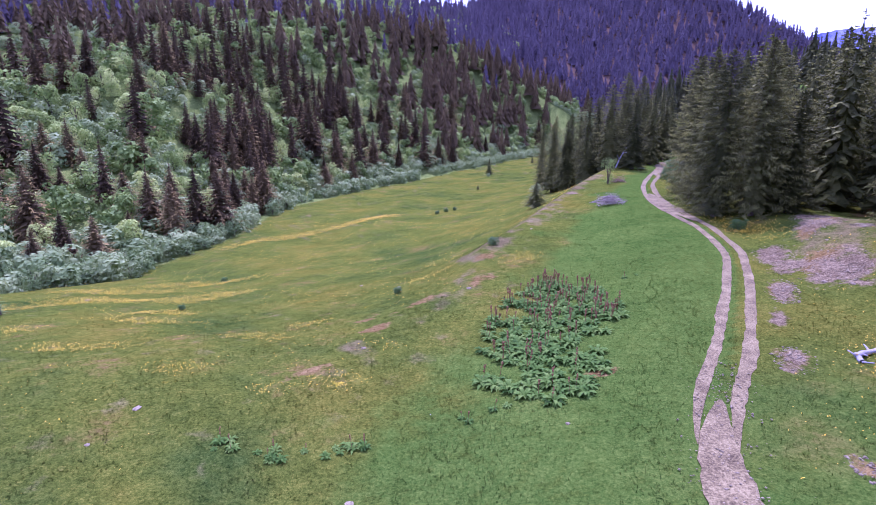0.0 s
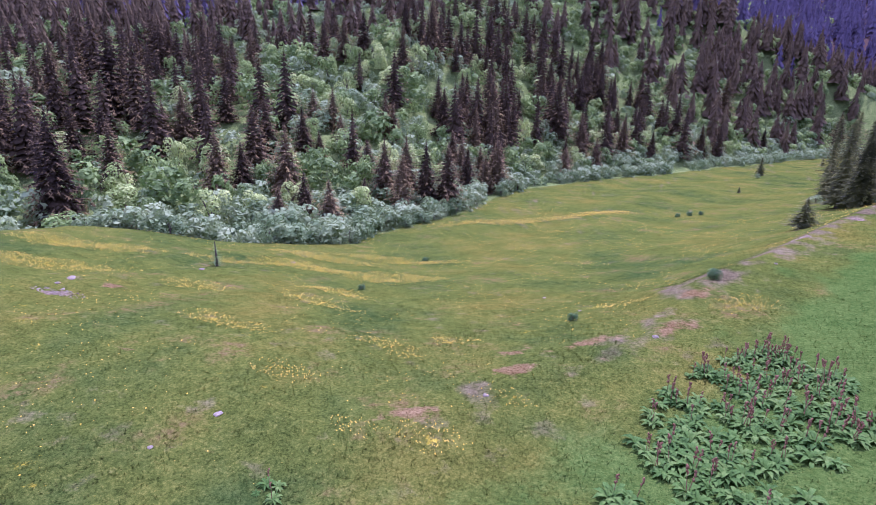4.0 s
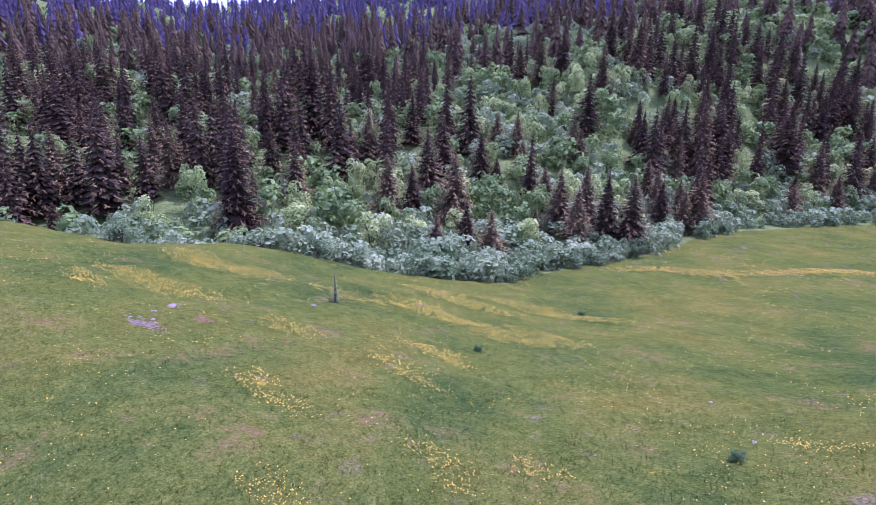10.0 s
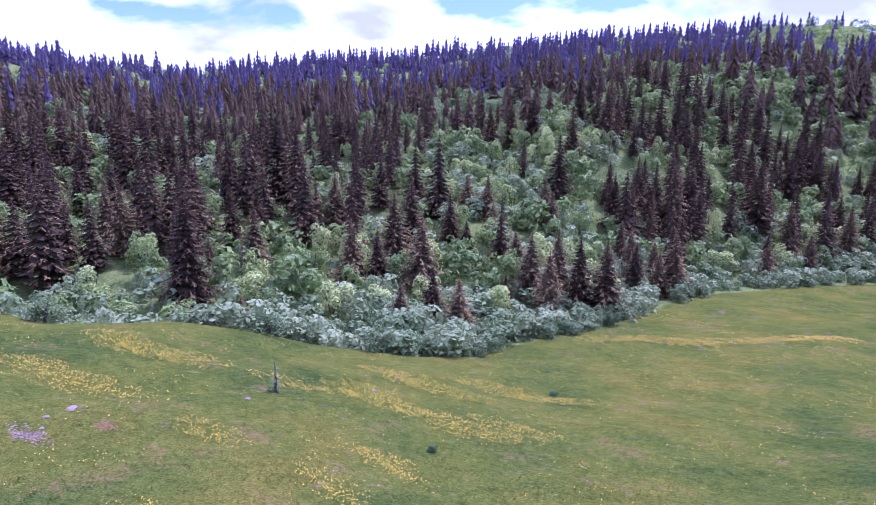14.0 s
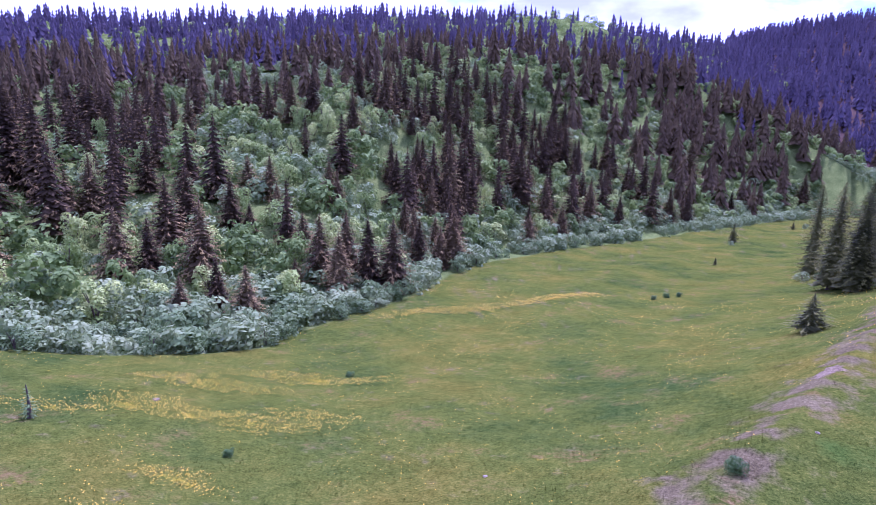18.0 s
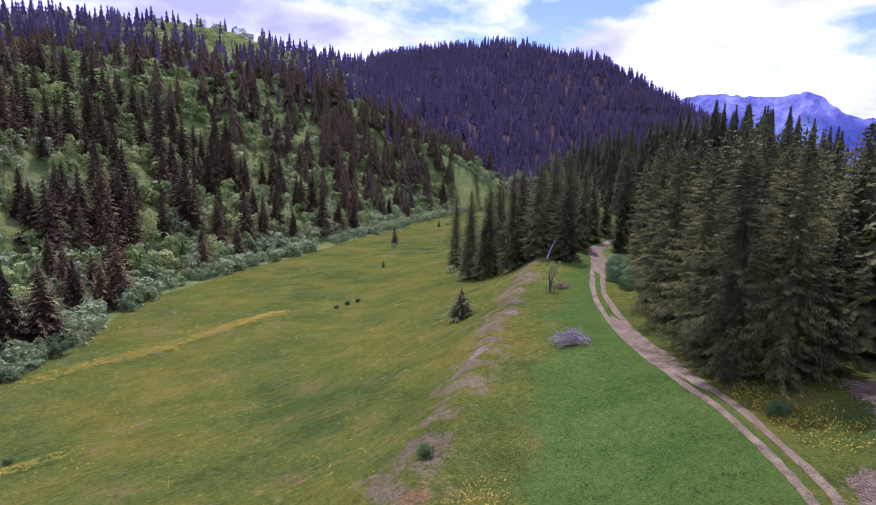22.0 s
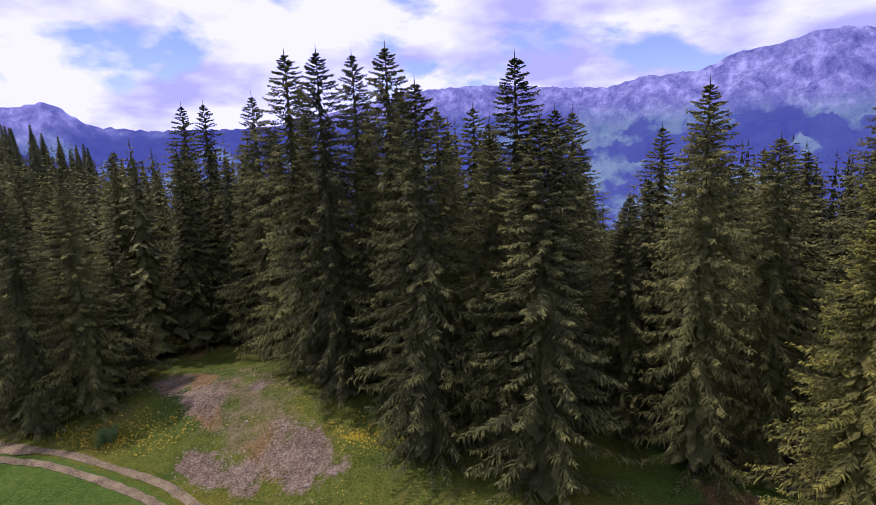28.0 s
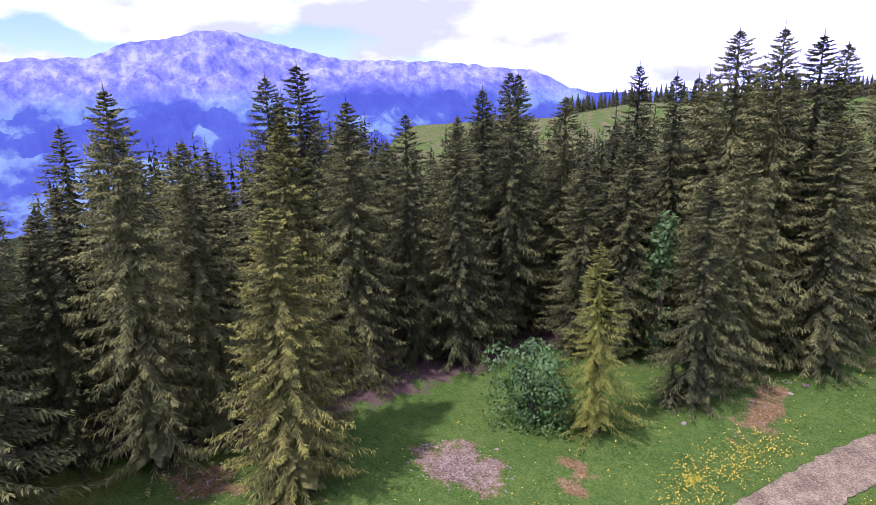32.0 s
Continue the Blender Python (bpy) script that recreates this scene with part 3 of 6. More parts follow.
# ---- trees ----
def spruce_arrays(seed, h, rad, boughs, twigs, low=0.04, droop=0.45, power=0.65, ragged=0.2, width=1.0, spray=1.0, curtain=True):
    """Crown of a spruce: boughs all round and all the way up, each a spine hung with pointed sprays, short and rising at the top.
    Returns verts, quads and the material of each quad: 0 needles, 1 the fresh growth at the tips."""
    g = np.random.default_rng(seed)
    n = boughs
    u = np.clip((np.arange(n) + g.uniform(-1.2, 1.2, n)) / n, 0, 0.997)
    u = 1 - (1 - u) ** 0.98
    az = np.arange(n) * 2.39996 + g.normal(scale=0.35, size=n)
    lobes = 1 + ragged * (0.6 * np.sin(3 * az + 11 * u + seed) + 0.5 * np.sin(5 * az - 17 * u) + g.uniform(-0.8, 0.6, n))
    reach = rad * (1 - u) ** power * (0.74 + 0.26 * np.clip(u * 5, 0, 1)) * (1 - 0.22 * u ** 3) + 0.006 * h * (1 - u)
    length = reach * lobes
    tilt = -0.06 + 0.34 * u ** 3 + g.uniform(-0.12, 0.12, n)
    sag = droop * (1 - 0.8 * u) * g.uniform(0.65, 1.3, n)
    z0 = h * (low + (0.972 - low) * u) + 0.25 * sag * length * (u < 0.9)
    out = np.stack([np.cos(az), np.sin(az), 0 * az], 1)
    side = np.stack([-np.sin(az), np.cos(az), 0 * az], 1)
    up = np.array((0, 0, 1.0))

    def at(s, k=slice(None)):
        drop = length[k] * (tilt[k] * s - sag[k] * s ** 1.4 + 0.32 * sag[k] * s ** 4)
        return out[k] * (length[k] * s)[:, None] + up * (z0[k] + drop)[:, None]

    quads, which = [], []

    def put(a, b, c, d, m):
        quads.append(np.stack([a, b, c, d], 1))
        which.append(np.broadcast_to(m, len(a)))

    w = (0.0052 * h * width * (0.5 + 0.5 * (1 - u)))[:, None]
    one = np.ones(n)
    p0, p1, p2 = at(0.04 * one), at(0.6 * one), at(one)
    put(p0 - side * w, p0 + side * w, p1 + side * w, p1 - side * w, 0)
    put(p1 - side * w, p1 + side * w, p2 + side * w * 0.2, p2 - side * w * 0.2, 1)
    if curtain:
        # short hanging twigs close to the stem
        for s in (0.22, 0.48):
            q = at(s * one)
            e = side * (length * 0.16)[:, None] + out * g.normal(scale=0.05, size=n)[:, None] * length[:, None]
            fall = up * (0.028 * h * (1 - 0.7 * u) * g.uniform(0.6, 1.3, n))[:, None]
            put(q - e, q - fall + e * 0.3, q - fall * 0.9 + e * 0.5, q + e, 0)
    for k in range(twigs):
        for sg in (-1.0, 1.0):
            s = 0.2 + 0.8 * (k + g.uniform(0.0, 1.0, n)) / twigs
            p = at(s)
            tl = (0.011 * h * (0.42 + 0.58 * (1 - u)) + 0.17 * length * (1.2 - s)) * g.uniform(0.6, 1.3, n) * spray
            d = out * g.uniform(0.3, 1.0, n)[:, None] + side * (sg * g.uniform(0.25, 0.9, n))[:, None] - up * (g.uniform(0.05, 1.2, n) * (1 - 0.55 * u) - 0.1 * u ** 4)[:, None]
            d /= np.linalg.norm(d, axis=1)[:, None]
            ref = up + side * g.uniform(-0.9, 0.9, n)[:, None] + out * g.uniform(-0.5, 0.5, n)[:, None]
            wv = np.cross(d, ref)
            wv *= (width * (0.0026 * h * (1 - 0.4 * u) + 0.11 * tl) / (np.linalg.norm(wv, axis=1) + 1e-6))[:, None]
            m = p + d * (tl * 0.5)[:, None]
            tip = p + d * tl[:, None] - up * (tl * 0.25 * (1 - 0.9 * u))[:, None]
            put(p - wv * 0.4, m - wv, tip, m + wv, (s > 0.7).astype(int))
    # the leader
    for a in (0.3, 2.4, 4.5):
        d = np.array([(math.cos(a), math.sin(a), 0)]) * 0.0026 * h
        t0, t1 = np.array([(0, 0, h * 0.955)]), np.array([(0, 0, h)])
        put(t0 - d, t0 + d, t1 + d * 0.1, t1 - d * 0.1, 0)
    V = np.concatenate([q.reshape(-1, 3) for q in quads])
    V[:, 2] = np.maximum(V[:, 2], 0.05)
    return V, np.arange(len(V)).reshape(-1, 4), np.concatenate(which)


def frond_arrays(seed, h, rad, boughs, twigs, low=0.02, droop=0.45, power=0.5, ragged=0.2, broad=1.0):
    """Crown of a spruce seen close to: each bough a drooping fan of narrow side sprays that hang and thin out towards its tip.
    Returns verts, quads and the material of each quad: 0 needles, 1 the fresh growth at the tips."""
    g = np.random.default_rng(seed)
    n = boughs
    u = np.clip((np.arange(n) + g.uniform(-1.5, 1.5, n)) / n, 0, 0.995)
    u = 1 - (1 - u) ** 1.3
    az = np.arange(n) * 2.39996 + g.normal(scale=0.4, size=n)
    lobes = 1 + ragged * (0.6 * np.sin(3 * az + 9 * u + seed) + 0.5 * np.sin(5 * az - 13 * u) + g.uniform(-0.9, 0.6, n))
    length = (rad * (1 - u) ** (power + 0.16 * u) * (0.8 + 0.2 * np.clip(u * 5, 0, 1)) + 0.012 * h * np.clip((1 - u) * 9, 0, 1)) * lobes
    tilt = -0.02 + 0.36 * u ** 3 + g.uniform(-0.14, 0.14, n)
    sag = droop * (1 - 0.75 * u) * g.uniform(0.6, 1.35, n)
    z0 = h * (low + (0.975 - low) * u) + 0.3 * sag * length * (u < 0.9)
    out = np.stack([np.cos(az), np.sin(az), 0 * az], 1)
    side = np.stack([-np.sin(az), np.cos(az), 0 * az], 1)
    up = np.array((0, 0, 1.0))

    def at(q):
        drop = length * (tilt * q - sag * q ** 1.4 + 0.5 * sag * q ** 4)
        return out * (length * q)[:, None] + up * (z0 + drop)[:, None]

    quads, which = [], []

    def put(a, b, c, d, m):
        quads.append(np.stack([a, b, c, d], 1))
        which.append(np.broadcast_to(m, len(a)))

    w = (0.0011 * h * (0.4 + 0.6 * (1 - u)))[:, None]
    one = np.ones(n)
    for q0, q1 in ((0.03, 0.45), (0.45, 0.98)):
        a, b = at(q0 * one), at(q1 * one)
        put(a - side * w, a + side * w, b + side * w * 0.5, b - side * w * 0.5, 0)
    for k in range(twigs):
        for sg in (-1.0, 1.0):
            q = 0.10 + 0.90 * ((k + g.uniform(0.0, 1.0, n)) / twigs) ** 0.8
            p = at(q) + up * (g.normal(scale=0.02, size=n) * length)[:, None]
            fan = np.sin(np.clip(q, 0, 1) * 2.6 + 0.35)
            tl = (0.009 * h * (0.6 + 0.4 * (1 - u)) + 0.115 * length * fan) * g.uniform(0.4, 1.1, n)
            d = out * g.uniform(0.25, 1.1, n)[:, None] + side * (sg * g.uniform(0.2, 1.1, n))[:, None] - up * (g.uniform(-0.15, 1.25, n) * (1 - 0.6 * u))[:, None]
            d /= np.linalg.norm(d, axis=1)[:, None]
            ref = up + side * g.uniform(-1.2, 1.2, n)[:, None] + out * g.uniform(-0.8, 0.8, n)[:, None]
            wv = np.cross(d, ref)
            wv *= (broad * (0.0010 * h * (1 + u) + 0.035 * tl) / (np.linalg.norm(wv, axis=1) + 1e-6))[:, None]
            m = p + d * (tl * 0.45)[:, None]
            tip = p + d * tl[:, None] - up * (tl * g.uniform(0.0, 0.55, n) * (1 - 0.9 * u))[:, None]
            put(p - wv * 0.5, m - wv, tip, m + wv, (q + g.uniform(-0.2, 0.2, n) > 0.78).astype(int))
    for a in (0.3, 2.4, 4.5):
        d = np.array([(math.cos(a), math.sin(a), 0)]) * 0.0026 * h
        t0, t1 = np.array([(0, 0, h * 0.955)]), np.array([(0, 0, h)])
        put(t0 - d, t0 + d, t1 + d * 0.1, t1 - d * 0.1, 0)
    V = np.concatenate([q.reshape(-1, 3) for q in quads])
    V[:, 2] = np.maximum(V[:, 2], 0.05)
    return V, np.arange(len(V)).reshape(-1, 4), np.concatenate(which)


def cone_arrays(seed, tiers, petals, rad=0.25, low=0.03, drop=0.75):
    """A far spruce, one unit high: tiers of steep pointed skirts, uneven in reach."""
    g = np.random.default_rng(seed)
    V = []
    for i in range(tiers):
        u = i / tiers
        z = low + (1 - low) * (i + 1.35) / (tiers + 0.35)
        reach = rad * (1 - u) ** 0.85 + 0.012
        off = g.uniform(0, 6.28)
        for k in range(petals):
            a = off + (k + g.uniform(-0.3, 0.3)) / petals * 6.283
            w = 3.4 / petals * g.uniform(0.7, 1.1)
            R = reach * g.uniform(0.65, 1.2)
            dz = min(R * drop + (1 - low) / tiers * 0.9, z - 0.005)
            V += [(0.0, 0.0, min(z, 1.0)), (math.cos(a - w) * R * 0.8, math.sin(a - w) * R * 0.8, z - dz * 0.75), (math.cos(a) * R, math.sin(a) * R, z - dz), (math.cos(a + w) * R * 0.8, math.sin(a + w) * R * 0.8, z - dz * 0.75)]
    V = np.array(V)
    return V, np.arange(len(V)).reshape(-1, 4)


def with_core(crown, seed, h, rad, tiers, petals):
    """The crown with the close, dark inner boughs round its stem."""
    v, f = cone_arrays(seed, tiers, petals, 1.0, 0.05, 0.04)
    v = v * (rad, rad, 0.93 * h)
    return np.concatenate([crown[0], v]), np.concatenate([crown[1], f + len(crown[0])]), np.concatenate([crown[2], np.zeros(len(f), int)])


def tube_arrays(points, radii, sides=7):
    V, F = [], []
    pts = np.array(points, float)
    for i, (p, r) in enumerate(zip(pts, radii)):
        d = pts[min(i + 1, len(pts) - 1)] - pts[max(i - 1, 0)]
        d = d / (np.linalg.norm(d) + 1e-9)
        a = np.cross(d, (0.3, 0.9, 0.31)); a /= np.linalg.norm(a)
        b = np.cross(d, a)
        for k in range(sides):
            t = k / sides * 6.283
            V.append(p + (a * math.cos(t) + b * math.sin(t)) * r)
        if i:
            for k in range(sides):
                k2 = (k + 1) % sides
                F.append(((i - 1) * sides + k, (i - 1) * sides + k2, i * sides + k2, i * sides + k))
    return np.array(V), np.array(F)


def merge(parts_list):
    V, F, n = [], [], 0
    for v, f in parts_list:
        V.append(v)
        F.append(np.asarray(f) + n)
        n += len(v)
    return np.concatenate(V), np.concatenate(F)


def mesh_of(name, arrays, mat, smooth=False):
    ob = array_mesh(name, arrays[0], arrays[1], mat, smooth=smooth, mats_index=arrays[2] if len(arrays) > 2 else None)
    me = ob.data
    bpy.data.objects.remove(ob)
    return me


def spruce_trunk(h, seed, dead=0):
    rng = np.random.default_rng(seed)
    r = 0.012 * h + 0.05
    pieces = [tube_arrays([(0, 0, -0.3), (0, 0, 0.3), (0.03, 0, h * 0.3), (0, 0.03, h * 0.65), (0, 0, h * 0.96)], [r * 1.5, r * 1.1, r * 0.85, r * 0.45, 0.02])]
    for _ in range(dead):
        z, a, l = rng.uniform(0.05, 0.3) * h, rng.uniform(0, 6.28), rng.uniform(0.6, 1.6)
        d = np.array((math.cos(a), math.sin(a), -0.15))
        pieces.append(tube_arrays([np.array((0, 0, z)), np.array((0, 0, z)) + d * l], [0.03, 0.008], 4))
    return merge(pieces)


class Kind:
    """A tree's trunk and crown meshes, shared by all its copies."""

    def __init__(self, name, height_m, trunk, crown, trunk_mat, crown_mat, radius):
        self.name, self.h, self.r = name, height_m, radius
        self.trunk = mesh_of("trunk", trunk, trunk_mat, True)
        self.crown = mesh_of("crown", crown, crown_mat)


def plant(kind, name, x, y, h, label, category="tree", group="", rad=None, turn=None, sink=0.0, z=None, lean=0.0):
    root = new(name)
    root.empty_display_size = 0.3
    s = h / kind.h
    w = (rad / kind.r) if rad else s
    z = float(height(x, y)) if z is None else z
    turn = random.uniform(0, 360) if turn is None else turn
    root.matrix_basis = Matrix.LocRotScale((x, y, z - sink), Euler((radians(lean), 0, radians(turn))), (w, w, s))
    for nm, me in (("trunk", kind.trunk), ("crown", kind.crown)):
        ob = new(nm, me)
        ob.parent = root
    return tagged(root, label, category, group)


NEAR_KINDS = []
for seed, (h, rad, boughs, twigs, low, droop, power, ragged) in enumerate([(20, 3.8, 310, 10, 0.01, 0.44, 0.43, 0.22), (22, 3.5, 310, 10, 0.02, 0.55, 0.41, 0.26), (18, 4.0, 310, 10, 0.01, 0.40, 0.50, 0.20), (23, 3.3, 310, 9, 0.03, 0.50, 0.41, 0.30)]):
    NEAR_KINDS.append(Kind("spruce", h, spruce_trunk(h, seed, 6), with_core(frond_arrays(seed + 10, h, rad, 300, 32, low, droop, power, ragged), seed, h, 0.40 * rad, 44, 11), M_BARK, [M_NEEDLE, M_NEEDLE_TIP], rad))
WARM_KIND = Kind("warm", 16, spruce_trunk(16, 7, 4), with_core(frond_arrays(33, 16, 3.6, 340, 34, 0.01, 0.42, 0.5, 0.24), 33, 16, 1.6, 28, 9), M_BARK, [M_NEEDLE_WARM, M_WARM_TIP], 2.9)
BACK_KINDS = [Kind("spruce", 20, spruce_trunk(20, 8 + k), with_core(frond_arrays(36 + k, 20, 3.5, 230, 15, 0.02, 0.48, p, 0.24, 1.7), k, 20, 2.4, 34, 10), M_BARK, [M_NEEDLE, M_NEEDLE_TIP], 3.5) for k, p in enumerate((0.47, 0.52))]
YOUNG_KIND = Kind("young", 12, spruce_trunk(12, 5, 2), with_core(frond_arrays(31, 12, 2.6, 270, 24, 0.02, 0.35, 0.66, 0.3), 31, 12, 0.9, 18, 7), M_BARK, [M_NEEDLE_YOUNG, M_WARM_TIP], 2.6)
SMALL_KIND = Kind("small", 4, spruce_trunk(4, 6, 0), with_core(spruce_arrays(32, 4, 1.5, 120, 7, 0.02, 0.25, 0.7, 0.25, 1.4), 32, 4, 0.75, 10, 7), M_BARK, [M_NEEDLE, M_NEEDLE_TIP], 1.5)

# forest edge beside the track and clearing: x, y, height
STAND_A = [(28.4, 60.5, 16.5), (31.0, 58.4, 16.9), (33.2, 62.5, 16.6), (29.2, 65.5, 17.0), (31.0, 73.0, 17.0), (36.2, 66.0, 17.2), (34.8, 59.0, 12.0), (38.0, 71.0, 18.0), (33.5, 80.0, 17.5)]
STAND_B = [(47.4, 69.9, 22.6), (51.0, 71.0, 22.6), (53.3, 66.4, 22.8), (50.2, 62.2, 22.4), (46.5, 56.5, 21.5), (48.8, 52.4, 23.0), (43.4, 48.6, 23.6), (48.5, 46.8, 24.4), (51.5, 44.2, 24.6), (53.6, 42.0, 24.8), (44.5, 38.6, 21.6), (39.0, 41.2, 18.0), (36.8, 36.0, 17.0), (42.2, 34.2, 19.4), (50.5, 36.4, 21.8)]
STAND_C = [(54.4, 33.5, 22.6), (44.2, 29.2, 23.0), (33.6, 27.0, 18.6), (36.4, 30.6, 17.0), (43.7, 24.6, 19.4), (46.8, 21.8, 16.6), (38.0, 23.6, 17.0), (49.8, 18.0, 18.6), (39.6, 16.8, 21.6), (35.2, 21.4, 15.5), (45.2, 12.5, 18.8), (47.6, 9.2, 19.4), (25.3, 12.1, 15.6), (29.6, 11.4, 16.4), (32.6, 15.8, 16.0)]
STAND_D = [(45.5, 4.5, 23.2), (50.0, 2.2, 24.2), (40.8, 4.6, 23.0), (45.9, 0.3, 22.1), (42.5, -0.6, 21.7), (36.2, 2.2, 19.6), (41.0, -3.4, 21.2), (35.8, -2.4, 20.0), (32.6, -4.2, 19.8), (38.6, -11.0, 22.3), (36.6, -13.2, 23.7), (31.0, -9.4, 22.6), (33.0, -15.4, 21.4), (27.6, -12.4, 19.6)]
STAND_E = [(25.4, -14.6, 23.0), (25.7, -20.6, 23.5), (22.2, -20.6, 25.4), (21.7, -25.2, 26.0), (20.6, -28.0, 25.4), (19.1, -30.8, 24.9), (16.5, -36.0, 25.0), (18.9, -13.4, 15.6), (17.9, -16.4, 17.6), (20.4, -16.5, 15.0), (15.2, -23.4, 18.4), (17.4, -20.6, 15.5), (15.4, -29.5, 21.0), (24.0, -26.0, 23.0)]
# the trees in front, and the line that the crowns of the wood keep below: bearing and elevation from the end of the path
STAND_M = [(36.2, 43.4, 22.8), (33.6, 39.7, 22.6), (41.9, 50.0, 22.3), (39.0, 39.8, 23.6), (35.4, 35.9, 23.4), (29.8, 32.2, 21.4), (34.2, 32.4, 19.8), (31.2, 28.6, 18.6), (28.5, 25.6, 19.5), (37.4, 28.2, 23.4), (35.5, 25.6, 20.2), (39.6, 24.9, 20.2), (32.0, 17.8, 21.0), (33.6, 14.2, 18.2), (47.6, 18.9, 19.0), (25.1, 12.6, 15.4), (27.8, 10.6, 19.2), (41.0, 6.4, 22.2), (40.4, 4.2, 23.0), (34.2, 3.6, 20.3), (35.2, -1.6, 19.4), (35.4, -6.5, 19.1), (33.6, -10.3, 22.3), (36.8, -14.2, 22.4), (31.9, -24.1, 23.0), (17.8, -12.3, 15.5), (17.8, -16.4, 17.2), (16.6, -29.6, 17.7), (50.1, 63.5, 23.4), (48.4, 59.6, 23.2)]
STAND_N = [(21.1, -20.2, 24.6), (18.4, -20.8, 24.4), (18.2, -26.2, 24.2), (19.6, -34.2, 24.0), (15.8, -37.5, 23.8), (26.6, -21.6, 21.8), (26.2, -25.6, 22.0), (33.4, -16.4, 20.4), (36.8, -10.2, 21.2), (13.8, -33.6, 20.5), (29.6, -18.0, 17.5)]
CANOPY = [(40, 3), (42.6, 0), (45, 4.5), (48.6, 1.5), (51, 4.5), (54.7, 2), (57, 5), (60, 7.6), (63, 7.9), (65.4, 3.5), (68, 7.7), (72, 5.8), (73.5, 2.8), (78.5, 4.8), (81, 6.8), (82.6, 1.8), (86, 2.1), (88.2, -0.9), (89.2, -6.5), (91, -3.8), (94, -0.2), (97.4, 3), (100.3, -1), (104, -0.3), (107.5, -1.8), (110, 3.2), (112.5, 4.2), (117, 1.4), (121, 0.7), (124, -2.5), (130, 2.2), (133.5, 3.5), (134.8, -0.8), (137.5, 1.2), (141, -0.5), (144, 3.6), (145.5, 0), (148, 2.7), (152, 6.2), (155, 6.2), (160, 4.4), (166, 4)]


def canopy(x, y):
    """The greatest height of a tree at this place."""
    az, d = np.degrees(np.arctan2(x + 0.5, y - 22.2)), np.hypot(x + 0.5, y - 22.2)
    line = np.array(CANOPY)
    el = np.min([np.interp(az + k, line[:, 0], line[:, 1]) for k in (-1.0, 0.0, 1.0)], axis=0) - 0.4
    return np.where((az > 42) & (az < 164), 17.9 + d * np.tan(np.radians(el)) - height(x, y), 99.0)


rng = random.Random(4)
WARM = [(25.1, 12.6), (27.8, 10.6)]
LABEL_SPRUCE = "tall dark spruce with drooping boughs at the forest edge"
STAND_B, STAND_C = [[(x, y, h * 1.08) for x, y, h in s] for s in (STAND_B, STAND_C)]
# the second row behind them, closing the gaps
STAND_F = [(57.0, 62.0, 23.5), (56.0, 57.5, 23.0), (54.5, 52.5, 24.5), (57.5, 47.5, 25.0), (47.0, 42.4, 23.5), (55.0, 38.0, 24.0), (47.0, 33.2, 22.5), (51.0, 29.6, 23.5), (55.5, 27.5, 23.0), (49.5, 25.0, 22.0), (54.5, 21.5, 21.5), (51.5, 13.5, 20.5), (43.0, 20.0, 20.5), (40.5, 12.0, 19.0), (53.5, 7.5, 22.0), (54.5, 1.0, 24.0), (49.0, -3.6, 23.0), (46.0, -7.5, 22.5), (43.0, -9.8, 23.0), (40.0, -16.5, 24.0), (35.5, -19.0, 24.5), (30.5, -20.5, 24.5), (29.0, -25.5, 25.0), (36.0, 9.0, 17.5), (44.5, 60.0, 20.5), (42.0, 65.0, 19.5), (29.5, -29.5, 25.5), (26.6, -32.5, 26), (24.4, -36, 26.5), (22.0, -39.5, 26.5), (20.0, -44.0, 27), (33.0, -26.0, 25), (31.0, -34.0, 26), (27.5, -39.0, 26.5), (18.0, -40.0, 25.5)]
STANDS = [STAND_M + STAND_N, STAND_A]
for stand in (STAND_B, STAND_C, STAND_D, STAND_E, STAND_F):
    free = [(x, y, min(h, float(canopy(x, y)) * rng.uniform(0.84, 0.99))) for x, y, h in stand if all((x - a) ** 2 + (y - b) ** 2 > 9 for a, b, _ in STANDS[0])]
    STANDS.append([(x, y, h) for x, y, h in free if h > 11])
for stand in STANDS:
    for x, y, h in stand:
        k = WARM_KIND if (x, y) in WARM else rng.choice(BACK_KINDS) if stand is STANDS[-1] or x > 44.6 else NEAR_KINDS[rng.choice((0, 0, 1, 2, 3) if h > 19 else (0, 2, 2))]
        plant(k, "spruce", x, y, h, LABEL_SPRUCE, group="spruces beside the track", rad=rng.uniform(3.4, 4.3) * (0.72 + h / 75) * (0.9 if k is WARM_KIND else 1), turn=rng.uniform(0, 360))
plant(YOUNG_KIND, "young_spruce", 19.4, -4.2, 12.1, "bright green young spruce standing alone in the clearing", rad=2.9)
plant(SMALL_KIND, "small_spruce", 16.0, 95.4, 4.2, "small bushy spruce on the grassy bank", rad=3.0)
plant(SMALL_KIND, "lone_spruce", 19.4, 224, 6.4, "lone ragged spruce in the far meadow", rad=2.6)
plant(SMALL_KIND, "lone_spruce", 44, 279, 3.6, "small spruce near the far edge of the meadow", rad=1.4)

# the wood behind and on the far side of the track, filled in at random on its own ground
taken = [(x, y) for s in STANDS for x, y, _ in s]


